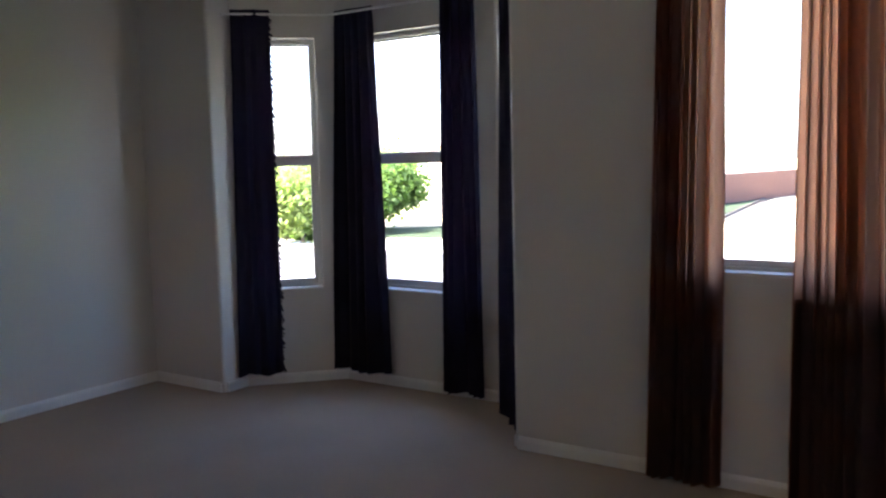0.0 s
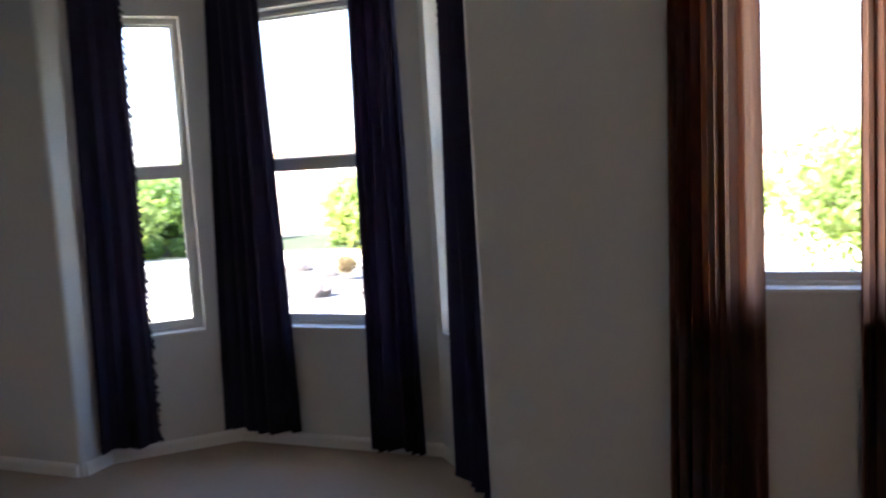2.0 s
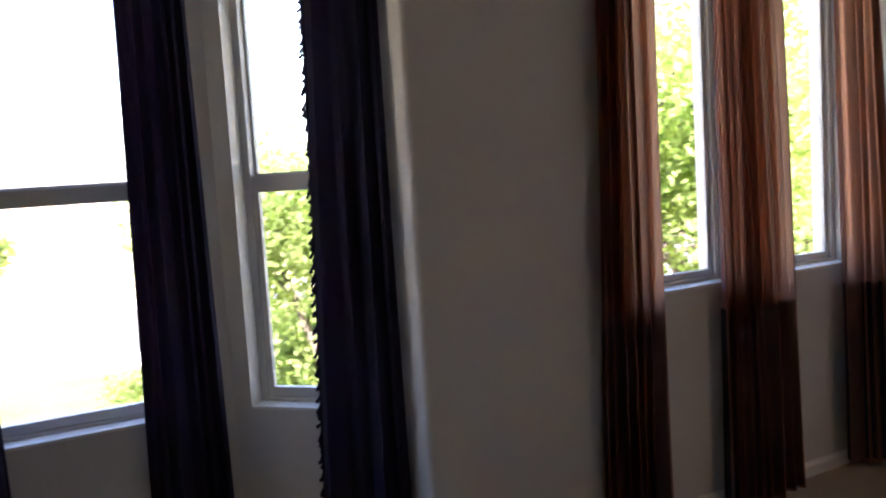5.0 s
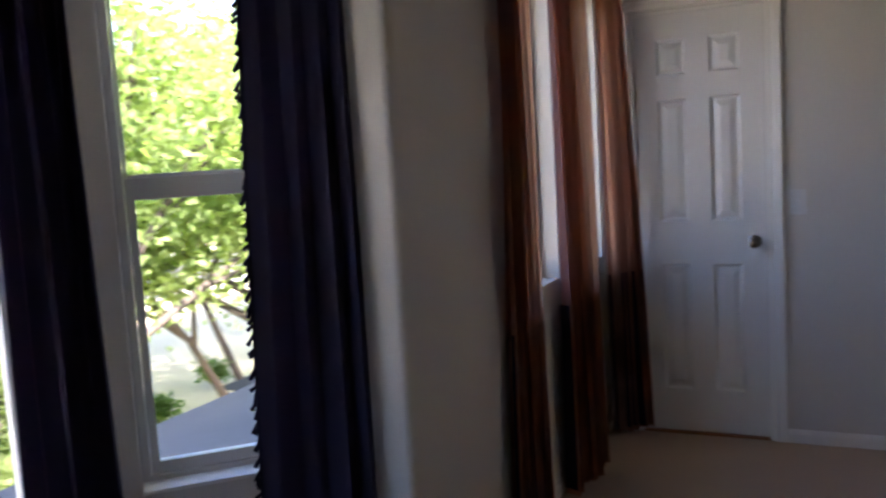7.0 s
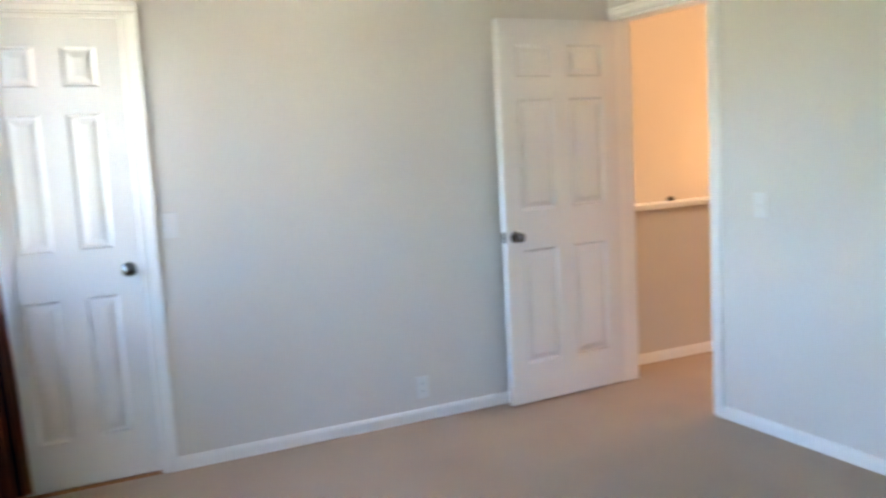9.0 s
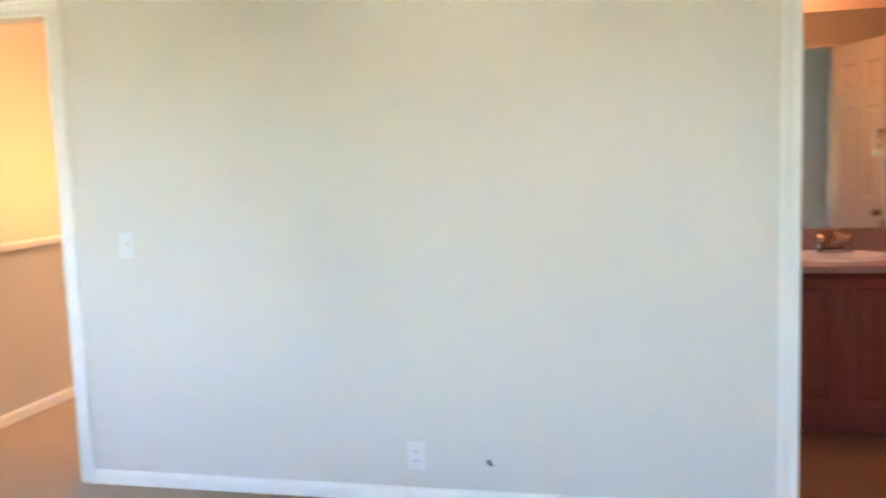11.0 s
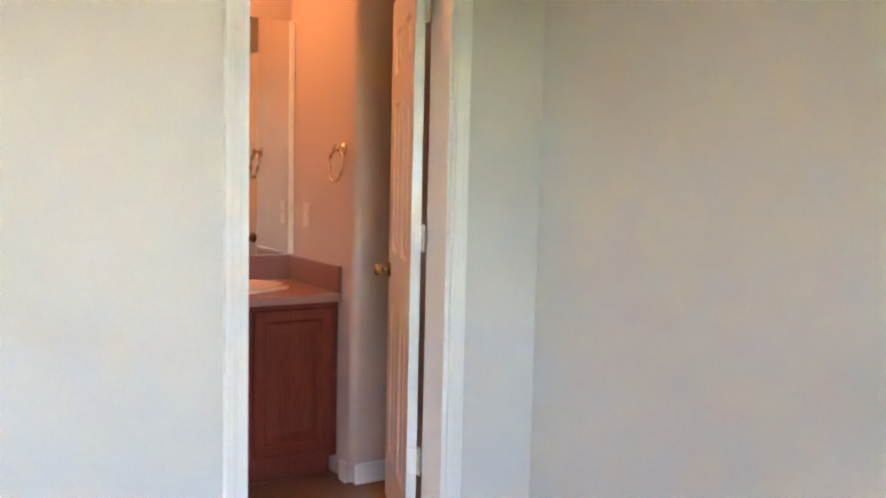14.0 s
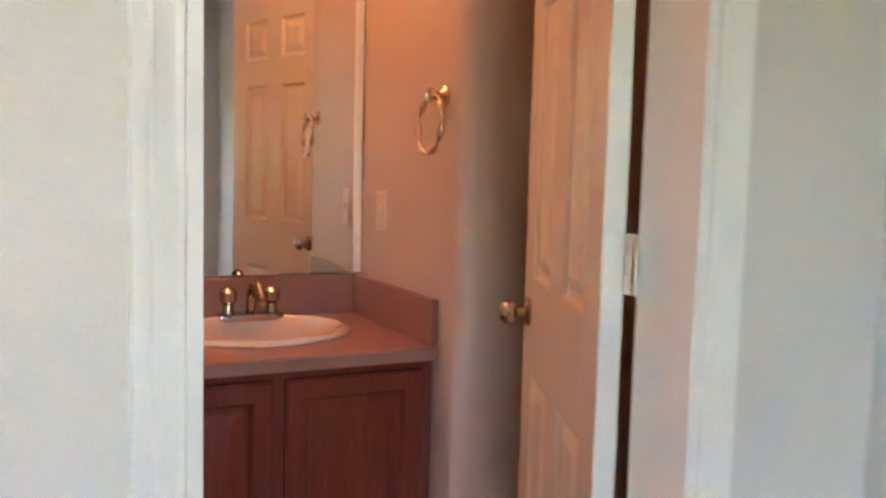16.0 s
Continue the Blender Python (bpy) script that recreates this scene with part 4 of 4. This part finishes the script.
for row in range(11):
    for k in range(35):
        x0 = k * 0.8 + (0.4 if row % 2 else 0)
        box(bm, x0 + 0.006, x0 + 0.794, 0.0, 0.2, row * 0.24, row * 0.24 + 0.232)
part("blocks", bm, BLOCK, bw)
bm = bmesh.new()
box(bm, -0.04, 28.44, -0.04, 0.24, 2.642, 2.71, None, 0.01)
part("coping", bm, CONCRETE, bw)
kerb = ((-9.4, 33.4), (-16.2, 85.0))
km, kn = along(*kerb)
bm = bmesh.new()
box(bm, 0, kn, -0.10, 0.10, G - 0.1, G + 0.16, km, 0.02)
box(bm, 0, kn, -0.75, -0.10, G - 0.1, G + 0.02, km)
structure("trim_kerb", bm, KERB, "dark brown kerb and gutter beside the lawn", "kerb")
post = thing("mailbox", pose(-5.4, 23.6, G), "brown post mailbox beside the street", "mailbox")
bm = bmesh.new()
box(bm, -0.11, 0.11, -0.11, 0.11, 0, 0.85, None, 0.01)
part("post", bm, DARKPAINT, post)
bm = bmesh.new()
box(bm, -0.15, 0.15, -0.25, 0.25, 0.851, 1.12, None, 0.06)
part("box", bm, DARKPAINT, post)

# rest of this house: lower storey and roof, unseen, added for shadow; porch roof
bm = bmesh.new()
box(bm, -7, 5.0, -12, -6.52, G, H + 0.13)
box(bm, -7, 7.2, -6.5, 0.12, G, -2.95)
box(bm, -7, 7.2, -0.05, 0.15, G, -0.16)
box(bm, 0.7, 2.6, 0.15, 0.75, G, -0.16)
structure("wall_lower_storey", bm, STUCCO, "unseen beige stucco lower storey, added for its shadow", "wall")
bm = bmesh.new()
vs = [bm.verts.new(c) for c in ((-7.4, -12.4, 2.86), (7.6, -12.4, 2.86), (7.6, 1.0, 2.86), (-7.4, 1.0, 2.86), (-3, -5.7, 5.2), (3.2, -5.7, 5.2))]
for f in ((0, 1, 5, 4), (1, 2, 5), (2, 3, 4, 5), (3, 0, 4), (3, 2, 1, 0)):
    bm.faces.new([vs[i] for i in f])
structure("roof", bm, ROOFTILE, "unseen brown tiled hip roof over the house, added for its shadow", "roof")
bm = bmesh.new()
vs = [bm.verts.new(c) for c in ((3.1, 0.40, -0.05), (12.0, 0.40, -0.05), (12.0, 4.3, -0.72), (3.1, 4.3, -0.72), (3.1, 0.40, -0.2), (12.0, 0.40, -0.2), (12.0, 4.3, -0.87), (3.1, 4.3, -0.87))]
for f in ((0, 1, 2, 3), (4, 7, 6, 5), (0, 4, 5, 1), (1, 5, 6, 2), (2, 6, 7, 3), (3, 7, 4, 0)):
    bm.faces.new([vs[i] for i in f])
structure("roof_porch", bm, SHINGLE, "grey shingle porch roof below the windows", "roof")
bm = bmesh.new()
for x in (3.3, 7.5, 11.7):
    box(bm, x, x + 0.25, 3.9, 4.15, G, -0.80)
structure("trim_porch_posts", bm, STUCCO, "stucco posts under the porch roof", "post")

NEAR = "sunlit yellow-green tree close to the house"
for i, (x, y, h) in enumerate(((5.4, 8.6, 6.6), (8.0, 7.0, 7.2), (10.6, 6.6, 7.0), (13.2, 8.6, 8.0), (9.4, 11.0, 8.4), (17.0, 9.6, 8.6), (13.5, 14.0, 9.0), (6.4, 14.0, 7.6), (20.5, 13.0, 9.0))):
    tree("tree", x, y, h, 1.15, 17000, LEAF if i % 4 else LEAFG, NEAR, 20 + i, 0.38 if 0 < i < 4 else 0.30, 0.13, (0, 0), 0.8 if i in (0, 4, 7) else 2.2, 0.058, PALEBARK)
tree("tree", 12.2, 8.4, 5.2, 1.1, 2600, LEAF, "garden tree with a bare leaning forked trunk", 131, 0.42, 0.15, (-0.62, -0.05), 2.6, 0.05)
tree("tree", 14.8, 10.5, 5.6, 1.1, 3000, LEAFG, "garden tree with a bare leaning forked trunk", 132, 0.40, 0.15, (-0.4, 0.1), 2.6, 0.05)
for a, r, h in ((31, 14.5, 4.6), (35, 16.5, 4.8), (27, 17.5, 5.0), (22, 15.0, 4.6)):
    tree("tree", 0.9 + r * math.sin(radians(a)), r * math.cos(radians(a)) - 1.7, h, 1.25, 12000, LEAF, "low-crowned yellow-green garden tree", 170 + a, 0.2, 0.13, (0, 0), 0.5, 0.07, PALEBARK)
tree("tree", 1.2, 38.0, 6.0, 1.2, 7000, LEAFG, "pale green tree across the street", 301, 0.2, 0.28)
rs = random.Random(9)
for i in range(20):
    a, r = radians(9 + 29 * ((i * 0.618) % 1)), 11 + 7 * rs.random()
    tree("shrub", 0.9 + r * math.sin(a), r * math.cos(a) - 1.7, rs.uniform(1.6, 3.0), 1.4, 2300, (LEAF, LEAFG, LEAF)[i % 3], "low loose shrub below the garden trees", 90 + i, 0.16, 0.13)
for a, r in ((43, 15.5), (47, 18), (41, 19.5), (52, 16)):
    tree("shrub", 0.9 + r * math.sin(radians(a)), r * math.cos(radians(a)) - 1.7, 1.5, 1.4, 700, LEAFD, "low loose shrub below the garden trees", 190 + a, 0.16, 0.11)
FAR = "broad green tree across the street"
for i, (x, y, h) in enumerate(((-28, 31, 6.2), (-33, 35, 6.5), (-29.5, 36.5, 6.4), (-32.5, 39.5, 6.6), (-36, 38, 6.6), (-30.2, 41, 6.6), (-17.0, 37, 5.4), (-20.5, 43, 6.2), (-38, 42, 7.0), (-43, 36, 7.0), (-15.5, 41, 4.6))):
    tree("tree", x, y, h * 1.5, 1.35, 11000, LEAFD if i % 3 == 2 else LEAFG, FAR, 40 + i, 0.15, 0.34)
for i, (x, y) in enumerate(((-30, 33), (-28.4, 33.6), (-27, 34.5), (-29.5, 34.6), (-33, 34.4), (-19.5, 38.4), (-18, 39.5), (-32, 32.6), (-34, 33), (-16, 40))):
    tree("shrub", x, y, 3.0, 1.5, 2400, LEAFD, "low dark green shrub under the trees", 70 + i, 0.10, 0.22)
for i, (x, y) in enumerate(((-46, 74), (-38, 82), (-53, 70))):
    tree("tree", x, y, 11, 1.3, 6000, LEAFG, "distant pale green tree beyond the street", 150 + i, 0.2, 0.5)
tree("shrub", -12.2, 25.8, 1.9, 1.3, 2200, LEAFB, "low brownish shrub beside the street", 60, 0.2, 0.12)
